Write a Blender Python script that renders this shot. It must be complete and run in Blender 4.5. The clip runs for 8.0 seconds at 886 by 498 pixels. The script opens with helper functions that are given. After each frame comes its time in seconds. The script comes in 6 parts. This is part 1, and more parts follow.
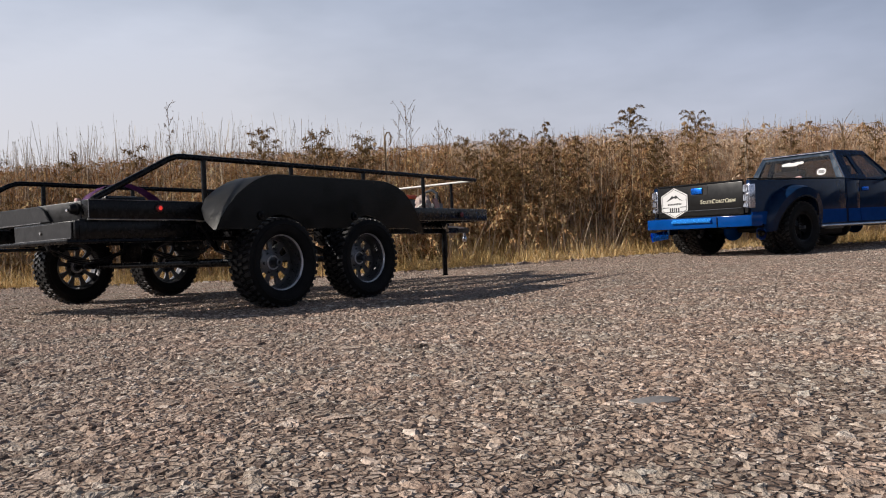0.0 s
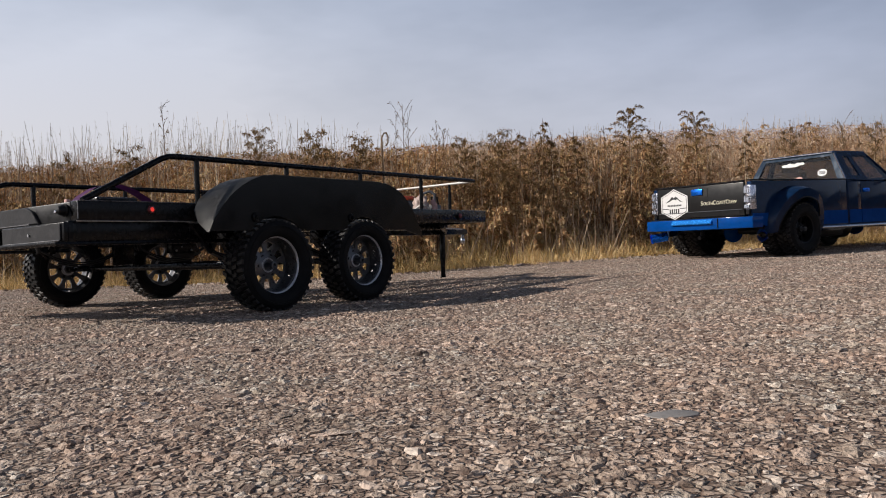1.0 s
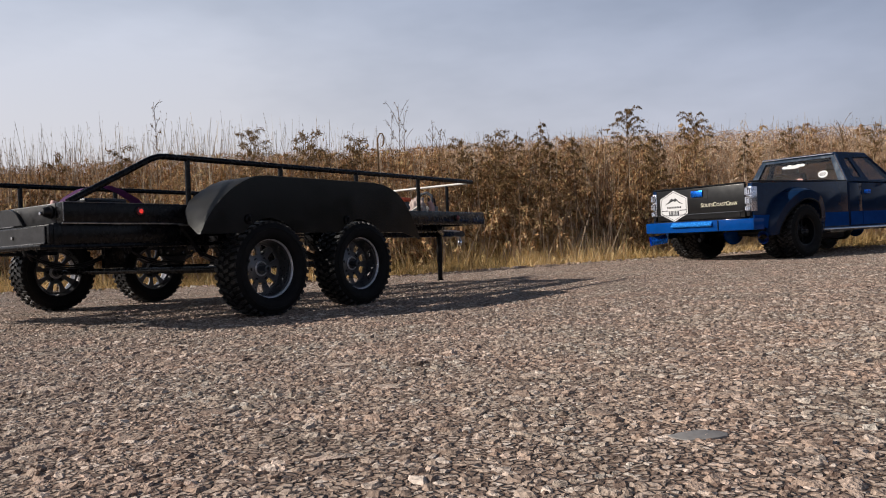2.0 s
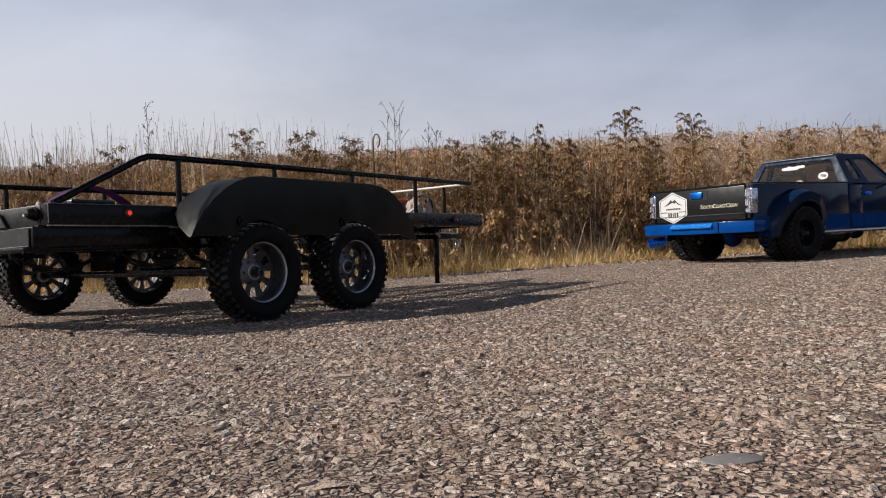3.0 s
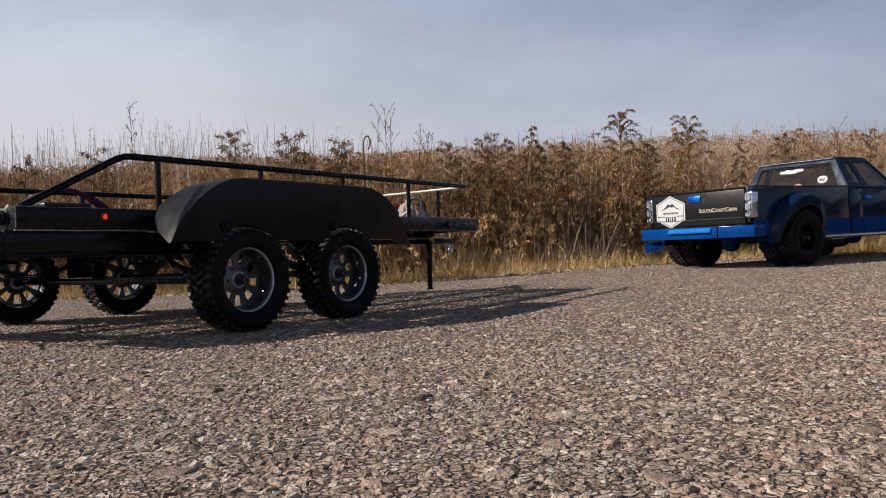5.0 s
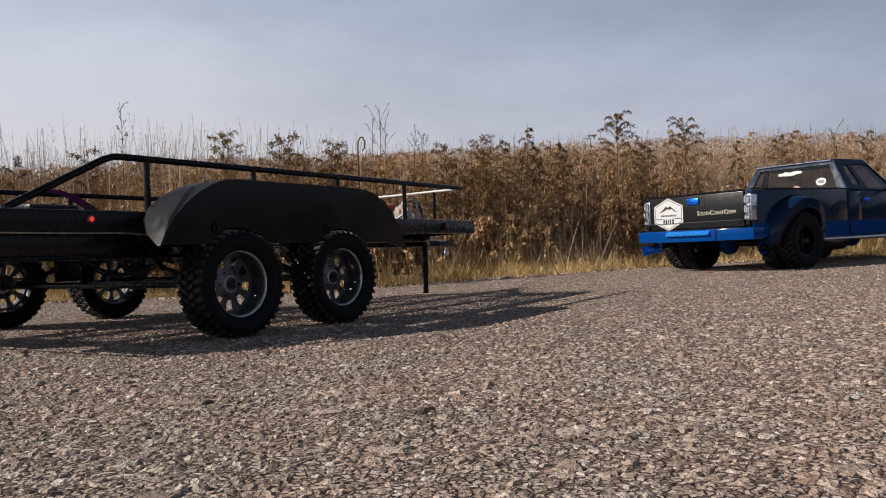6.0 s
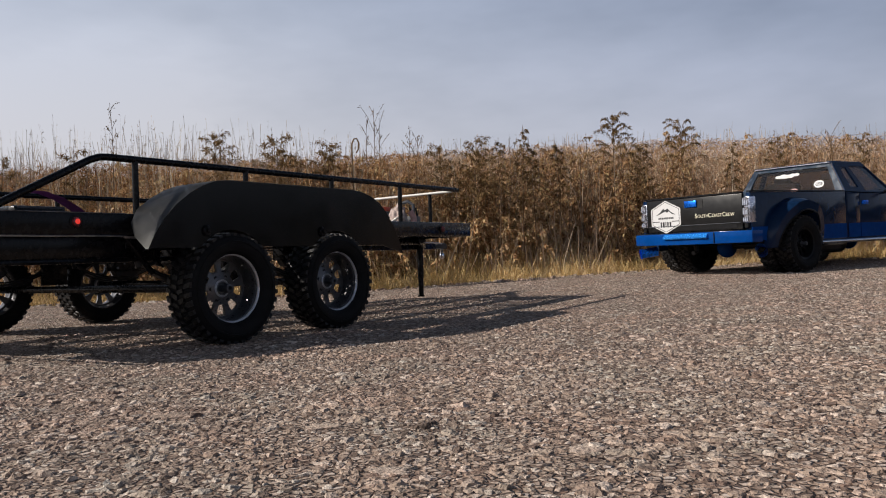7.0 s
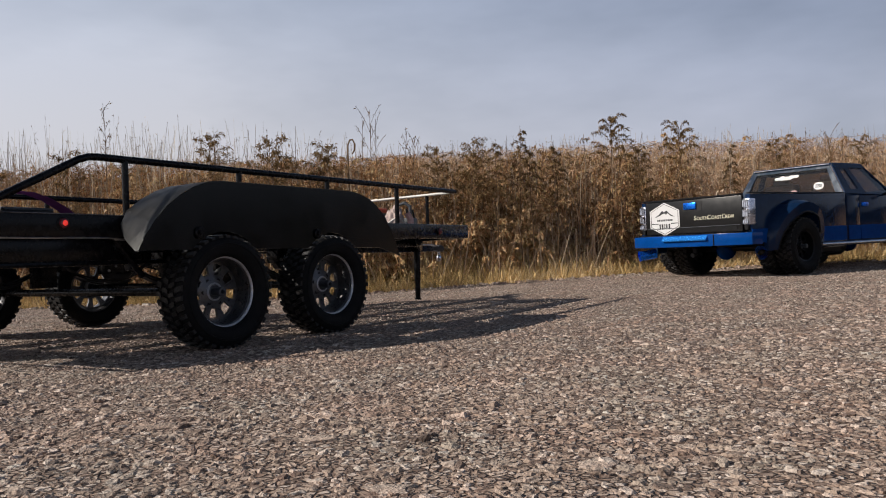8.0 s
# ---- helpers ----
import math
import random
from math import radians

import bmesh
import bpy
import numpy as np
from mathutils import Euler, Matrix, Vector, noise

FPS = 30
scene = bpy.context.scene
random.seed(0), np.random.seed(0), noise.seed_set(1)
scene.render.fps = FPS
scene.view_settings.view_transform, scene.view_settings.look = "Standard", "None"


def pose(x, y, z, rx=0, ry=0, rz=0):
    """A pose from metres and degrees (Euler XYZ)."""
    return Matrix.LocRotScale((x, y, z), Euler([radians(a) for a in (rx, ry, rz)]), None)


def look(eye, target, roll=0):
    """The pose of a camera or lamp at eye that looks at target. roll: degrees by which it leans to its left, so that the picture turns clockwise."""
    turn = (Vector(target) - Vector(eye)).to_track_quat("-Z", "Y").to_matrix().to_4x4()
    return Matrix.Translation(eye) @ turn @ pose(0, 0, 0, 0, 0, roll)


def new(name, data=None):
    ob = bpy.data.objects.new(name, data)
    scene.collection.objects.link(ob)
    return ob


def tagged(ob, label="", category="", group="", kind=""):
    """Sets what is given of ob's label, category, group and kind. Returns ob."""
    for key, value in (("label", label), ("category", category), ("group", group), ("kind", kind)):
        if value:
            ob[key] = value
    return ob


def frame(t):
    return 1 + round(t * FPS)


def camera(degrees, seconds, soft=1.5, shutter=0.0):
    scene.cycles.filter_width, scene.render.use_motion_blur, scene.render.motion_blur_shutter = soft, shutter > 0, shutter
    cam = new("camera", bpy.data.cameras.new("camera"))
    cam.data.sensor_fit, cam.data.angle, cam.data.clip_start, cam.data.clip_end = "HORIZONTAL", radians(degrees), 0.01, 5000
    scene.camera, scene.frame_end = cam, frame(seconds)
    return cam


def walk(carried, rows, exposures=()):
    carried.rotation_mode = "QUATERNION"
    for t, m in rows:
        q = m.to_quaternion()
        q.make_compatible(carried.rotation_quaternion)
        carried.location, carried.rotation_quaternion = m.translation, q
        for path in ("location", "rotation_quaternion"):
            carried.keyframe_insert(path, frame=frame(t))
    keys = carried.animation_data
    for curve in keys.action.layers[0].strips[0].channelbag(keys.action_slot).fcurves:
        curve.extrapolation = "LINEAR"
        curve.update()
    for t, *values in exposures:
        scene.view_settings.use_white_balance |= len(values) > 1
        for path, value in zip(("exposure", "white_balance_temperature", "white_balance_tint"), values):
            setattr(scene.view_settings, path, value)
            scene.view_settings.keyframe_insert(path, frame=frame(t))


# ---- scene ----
cam = camera(56.6, 8.0, soft=1.05)
PATH = [
    (0.0, pose(0.0181, -0.1087, 0.0661, 89.570, 2.022, 0.750)),
    (0.5, pose(0.0169, -0.1005, 0.0666, 89.597, 2.018, 0.652)),
    (1.0, pose(0.0152, -0.0885, 0.0673, 89.639, 2.012, 0.503)),
    (1.5, pose(0.0134, -0.0757, 0.0681, 89.685, 2.004, 0.338)),
    (3.0, pose(0.0068, -0.0381, 0.0704, 89.830, 1.985, -0.233)),
    (3.5, pose(0.0054, -0.0260, 0.0711, 89.884, 1.975, -0.401)),
    (4.0, pose(0.0040, -0.0146, 0.0718, 89.938, 1.965, -0.567)),
    (4.5, pose(0.0020, -0.0032, 0.0724, 89.998, 1.957, -0.776)),
    (6.0, pose(-0.0040, 0.0304, 0.0743, 90.194, 1.929, -1.459)),
    (6.5, pose(-0.0060, 0.0412, 0.0749, 90.263, 1.919, -1.699)),
    (7.0, pose(-0.0081, 0.0524, 0.0755, 90.340, 1.909, -1.960)),
    (7.5, pose(-0.0089, 0.0602, 0.0760, 90.404, 1.890, -2.124)),
    (8.0, pose(-0.0094, 0.0702, 0.0761, 90.470, 1.890, -2.243)),
]
walk(cam, PATH, exposures=((0.0, 0.04), (8.0, -0.06)))

# ---- light ----
SUN_TRAVEL = Vector((0.85, 0.13, -0.53))
world = bpy.data.worlds.new("sky")
scene.world = world
world.use_nodes = True
wn, wl = world.node_tree.nodes, world.node_tree.links
sky = wn.new("ShaderNodeTexSky")
sky.sky_type = "NISHITA"
sky.sun_disc = False
sky.sun_elevation = radians(32)
sky.sun_rotation = radians(-81)
sky.altitude = 200
sky.air_density, sky.dust_density, sky.ozone_density = 1.0, 1.2, 2.5
# thin high cloud and haze: dense towards the horizon, streaky, and thin overhead
tc = wn.new("ShaderNodeTexCoord")
mp = wn.new("ShaderNodeMapping")
mp.inputs["Scale"].default_value = (1.0, 1.0, 3.0)
mp.inputs["Rotation"].default_value = (0.0, radians(14), 0.0)
cn = wn.new("ShaderNodeTexNoise")
cn.inputs["Scale"].default_value, cn.inputs["Detail"].default_value, cn.inputs["Roughness"].default_value = 1.9, 5.0, 0.55
xyz = wn.new("ShaderNodeSeparateXYZ")
haze = wn.new("ShaderNodeValToRGB")
he = haze.color_ramp.elements
he.new(0.5)
he.new(0.5)
he.new(0.5)
for e, (p_, c_) in zip(he, ((0.0, 1.0), (0.14, 0.95), (0.33, 0.74), (0.48, 0.16), (1.0, 0.0))):
    e.position, e.color = p_, (c_, c_, c_, 1)
cm = wn.new("ShaderNodeMapRange")
cm.inputs["From Min"].default_value, cm.inputs["From Max"].default_value = 0.3, 0.7
cm.inputs["To Min"].default_value, cm.inputs["To Max"].default_value = 0.68, 1.18
fac = wn.new("ShaderNodeMath")
fac.operation, fac.use_clamp = "MULTIPLY", True
mx = wn.new("ShaderNodeMix")
mx.data_type = "RGBA"
tone = wn.new("ShaderNodeValToRGB")
te = tone.color_ramp.elements
te[0].position, te[0].color = 0.0, (0.925, 0.87, 0.878, 1)
te[1].position, te[1].color = 0.4, (0.74, 0.86, 1.14, 1)
lift = wn.new("ShaderNodeVectorMath")
lift.operation = "SCALE"
lift.inputs["Scale"].default_value = 14.0
wl.new(xyz.outputs["Z"], tone.inputs["Fac"])
# the haze turns bluer away from the sun
cool = wn.new("ShaderNodeMapRange")
cool.inputs["From Min"].default_value, cool.inputs["From Max"].default_value = -0.25, 0.45
tinted, shade = wn.new("ShaderNodeMix"), wn.new("ShaderNodeMix")
tinted.data_type = shade.data_type = "RGBA"
tinted.blend_type = "MULTIPLY"
tinted.inputs["Factor"].default_value = 1.0
shade.inputs["A"].default_value, shade.inputs["B"].default_value = (1.0, 1.0, 0.97, 1), (0.94, 1.0, 1.09, 1)
wl.new(xyz.outputs["X"], cool.inputs["Value"])
wl.new(cool.outputs["Result"], shade.inputs["Factor"])
wl.new(tone.outputs["Color"], tinted.inputs["A"])
wl.new(shade.outputs["Result"], tinted.inputs["B"])
wl.new(tinted.outputs["Result"], lift.inputs[0])
wl.new(lift.outputs["Vector"], mx.inputs["B"])
wl.new(tc.outputs["Generated"], mp.inputs["Vector"])
wl.new(mp.outputs["Vector"], cn.inputs["Vector"])
wl.new(tc.outputs["Generated"], xyz.inputs["Vector"])
wl.new(xyz.outputs["Z"], haze.inputs["Fac"])
wl.new(cn.outputs["Fac"], cm.inputs["Value"])
# thinner away from the sun
thin_ = wn.new("ShaderNodeMath")
thin_.operation = "MULTIPLY_ADD"
thin_.inputs[1].default_value = -0.28
wl.new(xyz.outputs["X"], thin_.inputs[0])
wl.new(cm.outputs["Result"], thin_.inputs[2])
wl.new(thin_.outputs[0], fac.inputs[0])
wl.new(haze.outputs["Color"], fac.inputs[1])
wl.new(fac.outputs[0], mx.inputs["Factor"])
dim = wn.new("ShaderNodeVectorMath")
dim.operation = "SCALE"
dim.inputs["Scale"].default_value = 0.72
wl.new(sky.outputs["Color"], dim.inputs[0])
wl.new(dim.outputs["Vector"], mx.inputs["A"])
# the haze is brighter on the sun's side
glow = wn.new("ShaderNodeMath")
glow.operation = "MULTIPLY_ADD"
glow.inputs[1].default_value, glow.inputs[2].default_value = -3.3, 13.8
wl.new(xyz.outputs["X"], glow.inputs[0])
wl.new(glow.outputs[0], lift.inputs["Scale"])
wl.new(mx.outputs["Result"], wn["Background"].inputs["Color"])
wn["Background"].inputs["Strength"].default_value = 0.05

sun_data = bpy.data.lights.new("sun", "SUN")
sun_data.energy, sun_data.angle, sun_data.color = 5.0, radians(0.53), (1.0, 0.92, 0.83)
sun = new("sun", sun_data)
sun.matrix_world = look(-SUN_TRAVEL * 20, (0, 0, 0))


# ---- materials ----
def material(name, base, rough=0.5, metal=0.0, spec=0.5, var=0.25, scale=40.0, bump=0.0, bump_scale=200.0, coat=0.0, other=None, rough_var=0.1):
    """Principled paint, metal or rubber with uneven colour at two scales, uneven gloss and fine relief."""
    m = bpy.data.materials.new(name)
    m.use_nodes = True
    n, l = m.node_tree.nodes, m.node_tree.links
    b = n["Principled BSDF"]
    co = n.new("ShaderNodeTexCoord")
    n1, n2 = n.new("ShaderNodeTexNoise"), n.new("ShaderNodeTexNoise")
    n1.inputs["Scale"].default_value, n1.inputs["Detail"].default_value = scale, 4
    n2.inputs["Scale"].default_value, n2.inputs["Detail"].default_value = scale * 7, 3
    l.new(co.outputs["Object"], n1.inputs["Vector"])
    l.new(co.outputs["Object"], n2.inputs["Vector"])
    add = n.new("ShaderNodeMath")
    add.operation = "ADD"
    l.new(n1.outputs["Fac"], add.inputs[0])
    l.new(n2.outputs["Fac"], add.inputs[1])
    ramp = n.new("ShaderNodeMapRange")
    ramp.inputs["From Min"].default_value, ramp.inputs["From Max"].default_value = 0.7, 1.3
    l.new(add.outputs[0], ramp.inputs["Value"])
    mix = n.new("ShaderNodeMix")
    mix.data_type = "RGBA"
    o = other or tuple(min(1, c * (1 + var) + 0.01 * var) for c in base)
    mix.inputs["A"].default_value = (*[c * (1 - var) for c in base], 1)
    mix.inputs["B"].default_value = (*o, 1)
    l.new(ramp.outputs["Result"], mix.inputs["Factor"])
    l.new(mix.outputs["Result"], b.inputs["Base Color"])
    rr = n.new("ShaderNodeMapRange")
    rr.inputs["From Min"].default_value, rr.inputs["From Max"].default_value = 0.3, 0.7
    rr.inputs["To Min"].default_value, rr.inputs["To Max"].default_value = max(0.02, rough - rough_var), min(1, rough + rough_var)
    l.new(n2.outputs["Fac"], rr.inputs["Value"])
    l.new(rr.outputs["Result"], b.inputs["Roughness"])
    b.inputs["Metallic"].default_value = metal
    b.inputs["Specular IOR Level"].default_value = spec
    b.inputs["Coat Weight"].default_value = coat
    b.inputs["Coat Roughness"].default_value = 0.08
    if bump:
        nb = n.new("ShaderNodeTexNoise")
        nb.inputs["Scale"].default_value, nb.inputs["Detail"].default_value = bump_scale, 4
        l.new(co.outputs["Object"], nb.inputs["Vector"])
        bp = n.new("ShaderNodeBump")
        bp.inputs["Strength"].default_value, bp.inputs["Distance"].default_value = bump, 0.002
        l.new(nb.outputs["Fac"], bp.inputs["Height"])
        l.new(bp.outputs["Normal"], b.inputs["Normal"])
    return m


def plant_material(name, colours, rough=0.75, thin=0.2):
    """Dry leaf or stalk; every blade takes its own colour, and thin blades let some light through."""
    m = bpy.data.materials.new(name)
    m.use_nodes = True
    n, l = m.node_tree.nodes, m.node_tree.links
    b = n["Principled BSDF"]
    geo = n.new("ShaderNodeNewGeometry")
    ramp = n.new("ShaderNodeValToRGB")
    els = ramp.color_ramp.elements
    while len(els) < len(colours):
        els.new(0.5)
    for i, c in enumerate(colours):
        els[i].position, els[i].color = i / (len(colours) - 1), (*c, 1)
    co = n.new("ShaderNodeTexCoord")
    big = n.new("ShaderNodeTexNoise")
    big.inputs["Scale"].default_value, big.inputs["Detail"].default_value = 2.6, 3
    l.new(co.outputs["Object"], big.inputs["Vector"])
    mr = n.new("ShaderNodeMapRange")
    mr.inputs["From Min"].default_value, mr.inputs["From Max"].default_value = 0.3, 0.7
    mr.inputs["To Min"].default_value, mr.inputs["To Max"].default_value = -0.42, 0.42
    l.new(big.outputs["Fac"], mr.inputs["Value"])
    add = n.new("ShaderNodeMath")
    add.operation, add.use_clamp = "ADD", True
    l.new(geo.outputs["Random Per Island"], add.inputs[0])
    l.new(mr.outputs["Result"], add.inputs[1])
    l.new(add.outputs[0], ramp.inputs["Fac"])
    l.new(ramp.outputs["Color"], b.inputs["Base Color"])
    b.inputs["Roughness"].default_value = rough
    b.inputs["Specular IOR Level"].default_value = 0.25
    tr = n.new("ShaderNodeBsdfTranslucent")
    l.new(ramp.outputs["Color"], tr.inputs["Color"])
    ms = n.new("ShaderNodeMixShader")
    ms.inputs["Fac"].default_value = thin
    l.new(b.outputs["BSDF"], ms.inputs[1])
    l.new(tr.outputs["BSDF"], ms.inputs[2])
    l.new(ms.outputs["Shader"], n["Material Output"].inputs["Surface"])
    return m


def glass_material(name, tint, rough=0.03):
    m = bpy.data.materials.new(name)
    m.use_nodes = True
    b = m.node_tree.nodes["Principled BSDF"]
    b.inputs["Base Color"].default_value = (*tint, 1)
    b.inputs["Roughness"].default_value = rough
    b.inputs["Transmission Weight"].default_value = 1.0
    b.inputs["IOR"].default_value = 1.45
    return m


def lamp_material(name, colour, strength):
    m = bpy.data.materials.new(name)
    m.use_nodes = True
    b = m.node_tree.nodes["Principled BSDF"]
    b.inputs["Base Color"].default_value = (*colour, 1)
    b.inputs["Emission Color"].default_value = (*colour, 1)
    b.inputs["Emission Strength"].default_value = strength
    b.inputs["Roughness"].default_value = 0.2
    return m


def road_material():
    """Chip seal: packed tan, grey and cream chips in dark binder."""
    m = bpy.data.materials.new("chip_seal")
    m.use_nodes = True
    n, l = m.node_tree.nodes, m.node_tree.links
    b = n["Principled BSDF"]
    co = n.new("ShaderNodeTexCoord")
    wob = n.new("ShaderNodeTexNoise")
    wob.inputs["Scale"].default_value, wob.inputs["Detail"].default_value = 150.0, 2
    l.new(co.outputs["Object"], wob.inputs["Vector"])
    wa = n.new("ShaderNodeVectorMath")
    wa.operation = "MULTIPLY_ADD"
    wa.inputs[1].default_value = (0.004, 0.004, 0.004)
    l.new(wob.outputs["Color"], wa.inputs[0])
    l.new(co.outputs["Object"], wa.inputs[2])
    v1, v2 = n.new("ShaderNodeTexVoronoi"), n.new("ShaderNodeTexVoronoi")
    for v in (v1, v2):
        v.inputs["Scale"].default_value = 270.0
        l.new(wa.outputs["Vector"], v.inputs["Vector"])
    v2.feature = "DISTANCE_TO_EDGE"
    sep = n.new("ShaderNodeSeparateColor")
    l.new(v1.outputs["Color"], sep.inputs["Color"])
    ramp = n.new("ShaderNodeValToRGB")
    stops = [(0.0, STONES[0]), (0.3, STONES[1]), (0.55, STONES[2]), (0.8, STONES[3]), (1.0, STONES[4])]
    els = ramp.color_ramp.elements
    while len(els) < len(stops):
        els.new(0.5)
    for e, (p, c) in zip(els, stops):
        e.position, e.color = p, (*c, 1)
    l.new(sep.outputs["Red"], ramp.inputs["Fac"])
    edge = n.new("ShaderNodeMapRange")
    edge.inputs["From Min"].default_value, edge.inputs["From Max"].default_value = 0.02, 0.2
    l.new(v2.outputs["Distance"], edge.inputs["Value"])
    binder = n.new("ShaderNodeMix")
    binder.data_type = "RGBA"
    binder.inputs["A"].default_value = (0.12, 0.074, 0.052, 1)
    l.new(edge.outputs["Result"], binder.inputs["Factor"])
    l.new(ramp.outputs["Color"], binder.inputs["B"])
    big = n.new("ShaderNodeTexNoise")
    big.inputs["Scale"].default_value, big.inputs["Detail"].default_value = 3.0, 5
    l.new(co.outputs["Object"], big.inputs["Vector"])
    bm_ = n.new("ShaderNodeMapRange")
    bm_.inputs["From Min"].default_value, bm_.inputs["From Max"].default_value = 0.3, 0.7
    bm_.inputs["To Min"].default_value, bm_.inputs["To Max"].default_value = 1.08, 1.4
    l.new(big.outputs["Fac"], bm_.inputs["Value"])
    hsv = n.new("ShaderNodeHueSaturation")
    l.new(bm_.outputs["Result"], hsv.inputs["Value"])
    l.new(binder.outputs["Result"], hsv.inputs["Color"])
    l.new(hsv.outputs["Color"], b.inputs["Base Color"])
    b.inputs["Roughness"].default_value = 0.85
    grain = n.new("ShaderNodeTexNoise")
    grain.inputs["Scale"].default_value, grain.inputs["Detail"].default_value = 700.0, 2
    l.new(co.outputs["Object"], grain.inputs["Vector"])
    hs = n.new("ShaderNodeMath")
    hs.operation = "MULTIPLY_ADD"
    hs.inputs[1].default_value = 0.25
    l.new(grain.outputs["Fac"], hs.inputs[0])
    l.new(edge.outputs["Result"], hs.inputs[2])
    hh = n.new("ShaderNodeMath")
    hh.operation = "MULTIPLY_ADD"
    hh.inputs[1].default_value = 0.7
    l.new(sep.outputs["Green"], hh.inputs[0])
    l.new(hs.outputs[0], hh.inputs[2])
    bp = n.new("ShaderNodeBump")
    bp.inputs["Strength"].default_value, bp.inputs["Distance"].default_value = 1.0, 0.003
    l.new(hh.outputs[0], bp.inputs["Height"])
    l.new(bp.outputs["Normal"], b.inputs["Normal"])
    return m


STONES = [(0.128, 0.086, 0.067), (0.284, 0.208, 0.162), (0.349, 0.269, 0.213), (0.414, 0.324, 0.266), (0.535, 0.452, 0.388)]


def stone_material():
    m = bpy.data.materials.new("stone_chips")
    m.use_nodes = True
    n, l = m.node_tree.nodes, m.node_tree.links
    b = n["Principled BSDF"]
    geo, inf = n.new("ShaderNodeNewGeometry"), n.new("ShaderNodeObjectInfo")
    add = n.new("ShaderNodeMath")
    add.operation = "ADD"
    l.new(geo.outputs["Random Per Island"], add.inputs[0])
    l.new(inf.outputs["Random"], add.inputs[1])
    fr = n.new("ShaderNodeMath")
    fr.operation = "FRACT"
    l.new(add.outputs[0], fr.inputs[0])
    ramp = n.new("ShaderNodeValToRGB")
    els = ramp.color_ramp.elements
    while len(els) < 5:
        els.new(0.5)
    for e, p, c in zip(els, (0.0, 0.26, 0.56, 0.82, 1.0), STONES):
        e.position, e.color = p, (*c, 1)
    l.new(fr.outputs[0], ramp.inputs["Fac"])
    co = n.new("ShaderNodeTexCoord")
    gr = n.new("ShaderNodeTexNoise")
    gr.inputs["Scale"].default_value, gr.inputs["Detail"].default_value = 600.0, 4
    l.new(co.outputs["Object"], gr.inputs["Vector"])
    mr = n.new("ShaderNodeMapRange")
    mr.inputs["From Min"].default_value, mr.inputs["From Max"].default_value = 0.25, 0.75
    mr.inputs["To Min"].default_value, mr.inputs["To Max"].default_value = 0.6, 1.66
    l.new(gr.outputs["Fac"], mr.inputs["Value"])
    hsv = n.new("ShaderNodeHueSaturation")
    l.new(mr.outputs["Result"], hsv.inputs["Value"])
    # patches a hand wide where the chips run greyer or redder
    tint = n.new("ShaderNodeTexNoise")
    tint.inputs["Scale"].default_value, tint.inputs["Detail"].default_value = 14.0, 3
    l.new(co.outputs["Object"], tint.inputs["Vector"])
    tr = n.new("ShaderNodeMapRange")
    tr.inputs["From Min"].default_value, tr.inputs["From Max"].default_value = 0.38, 0.62
    l.new(tint.outputs["Fac"], tr.inputs["Value"])
    tm, tg = n.new("ShaderNodeMix"), n.new("ShaderNodeMix")
    tm.data_type = tg.data_type = "RGBA"
    tm.blend_type = "MULTIPLY"
    tm.inputs["Factor"].default_value = 1.0
    tg.inputs["A"].default_value, tg.inputs["B"].default_value = (0.9, 0.96, 0.97, 1), (1.05, 0.985, 0.96, 1)
    l.new(tr.outputs["Result"], tg.inputs["Factor"])
    l.new(ramp.outputs["Color"], tm.inputs["A"])
    l.new(tg.outputs["Result"], tm.inputs["B"])
    l.new(tm.outputs["Result"], hsv.inputs["Color"])
    l.new(hsv.outputs["Color"], b.inputs["Base Color"])
    b.inputs["Roughness"].default_value = 0.8
    bp = n.new("ShaderNodeBump")
    bp.inputs["Strength"].default_value, bp.inputs["Distance"].default_value = 0.9, 0.0022
    l.new(gr.outputs["Fac"], bp.inputs["Height"])
    l.new(bp.outputs["Normal"], b.inputs["Normal"])
    return m


M_ROAD = road_material()
M_STONE = stone_material()
M_SOIL = material("verge_soil", (0.075, 0.053, 0.035), 0.95, var=0.4, scale=9, bump=1.0, bump_scale=60, other=(0.15, 0.108, 0.07))
M_BLACK = material("black_paint", (0.005, 0.005, 0.006), 0.24, spec=0.2, var=0.3, scale=25, bump=0.05, bump_scale=500)
# one fender paint in two tones: shaded skirt, band lightened for sun glare
M_SATIN = material("shaded_fender_paint", (0.0015, 0.0018, 0.003), 0.2, spec=0.3, var=0.3, scale=9, rough_var=0.03)
M_SUNLIT = material("sunlit_fender_paint", (0.026, 0.026, 0.028), 0.36, spec=0.55, var=0.45, scale=14, rough_var=0.06, other=(0.055, 0.054, 0.053))
# worn steel, its grey raised to stand in for sun on rear faces
M_WORNLIT = material("worn_and_sunlit_steel", (0.016, 0.016, 0.018), 0.42, spec=0.3, var=0.4, scale=22, bump=0.1, bump_scale=300, other=(0.034, 0.034, 0.037))
M_SCUFF = material("rubbed_edge_highlight", (0.16, 0.16, 0.17), 0.4, metal=0.5, var=0.6, scale=60)
M_RUBBER = material("tyre_rubber", (0.0065, 0.0065, 0.007), 0.7, spec=0.16, var=0.35, scale=60, bump=0.3, bump_scale=500)
# tyre rubber again, lightened and glossier to stand in for sunlit lugs
M_TREAD = material("sunlit_tread_rubber", (0.009, 0.009, 0.0095), 0.48, spec=0.38, var=0.35, scale=60, bump=0.3, bump_scale=500)
M_BARREL = material("polished_barrel", (0.09, 0.09, 0.096), 0.34, metal=0.7, var=0.2, scale=60)
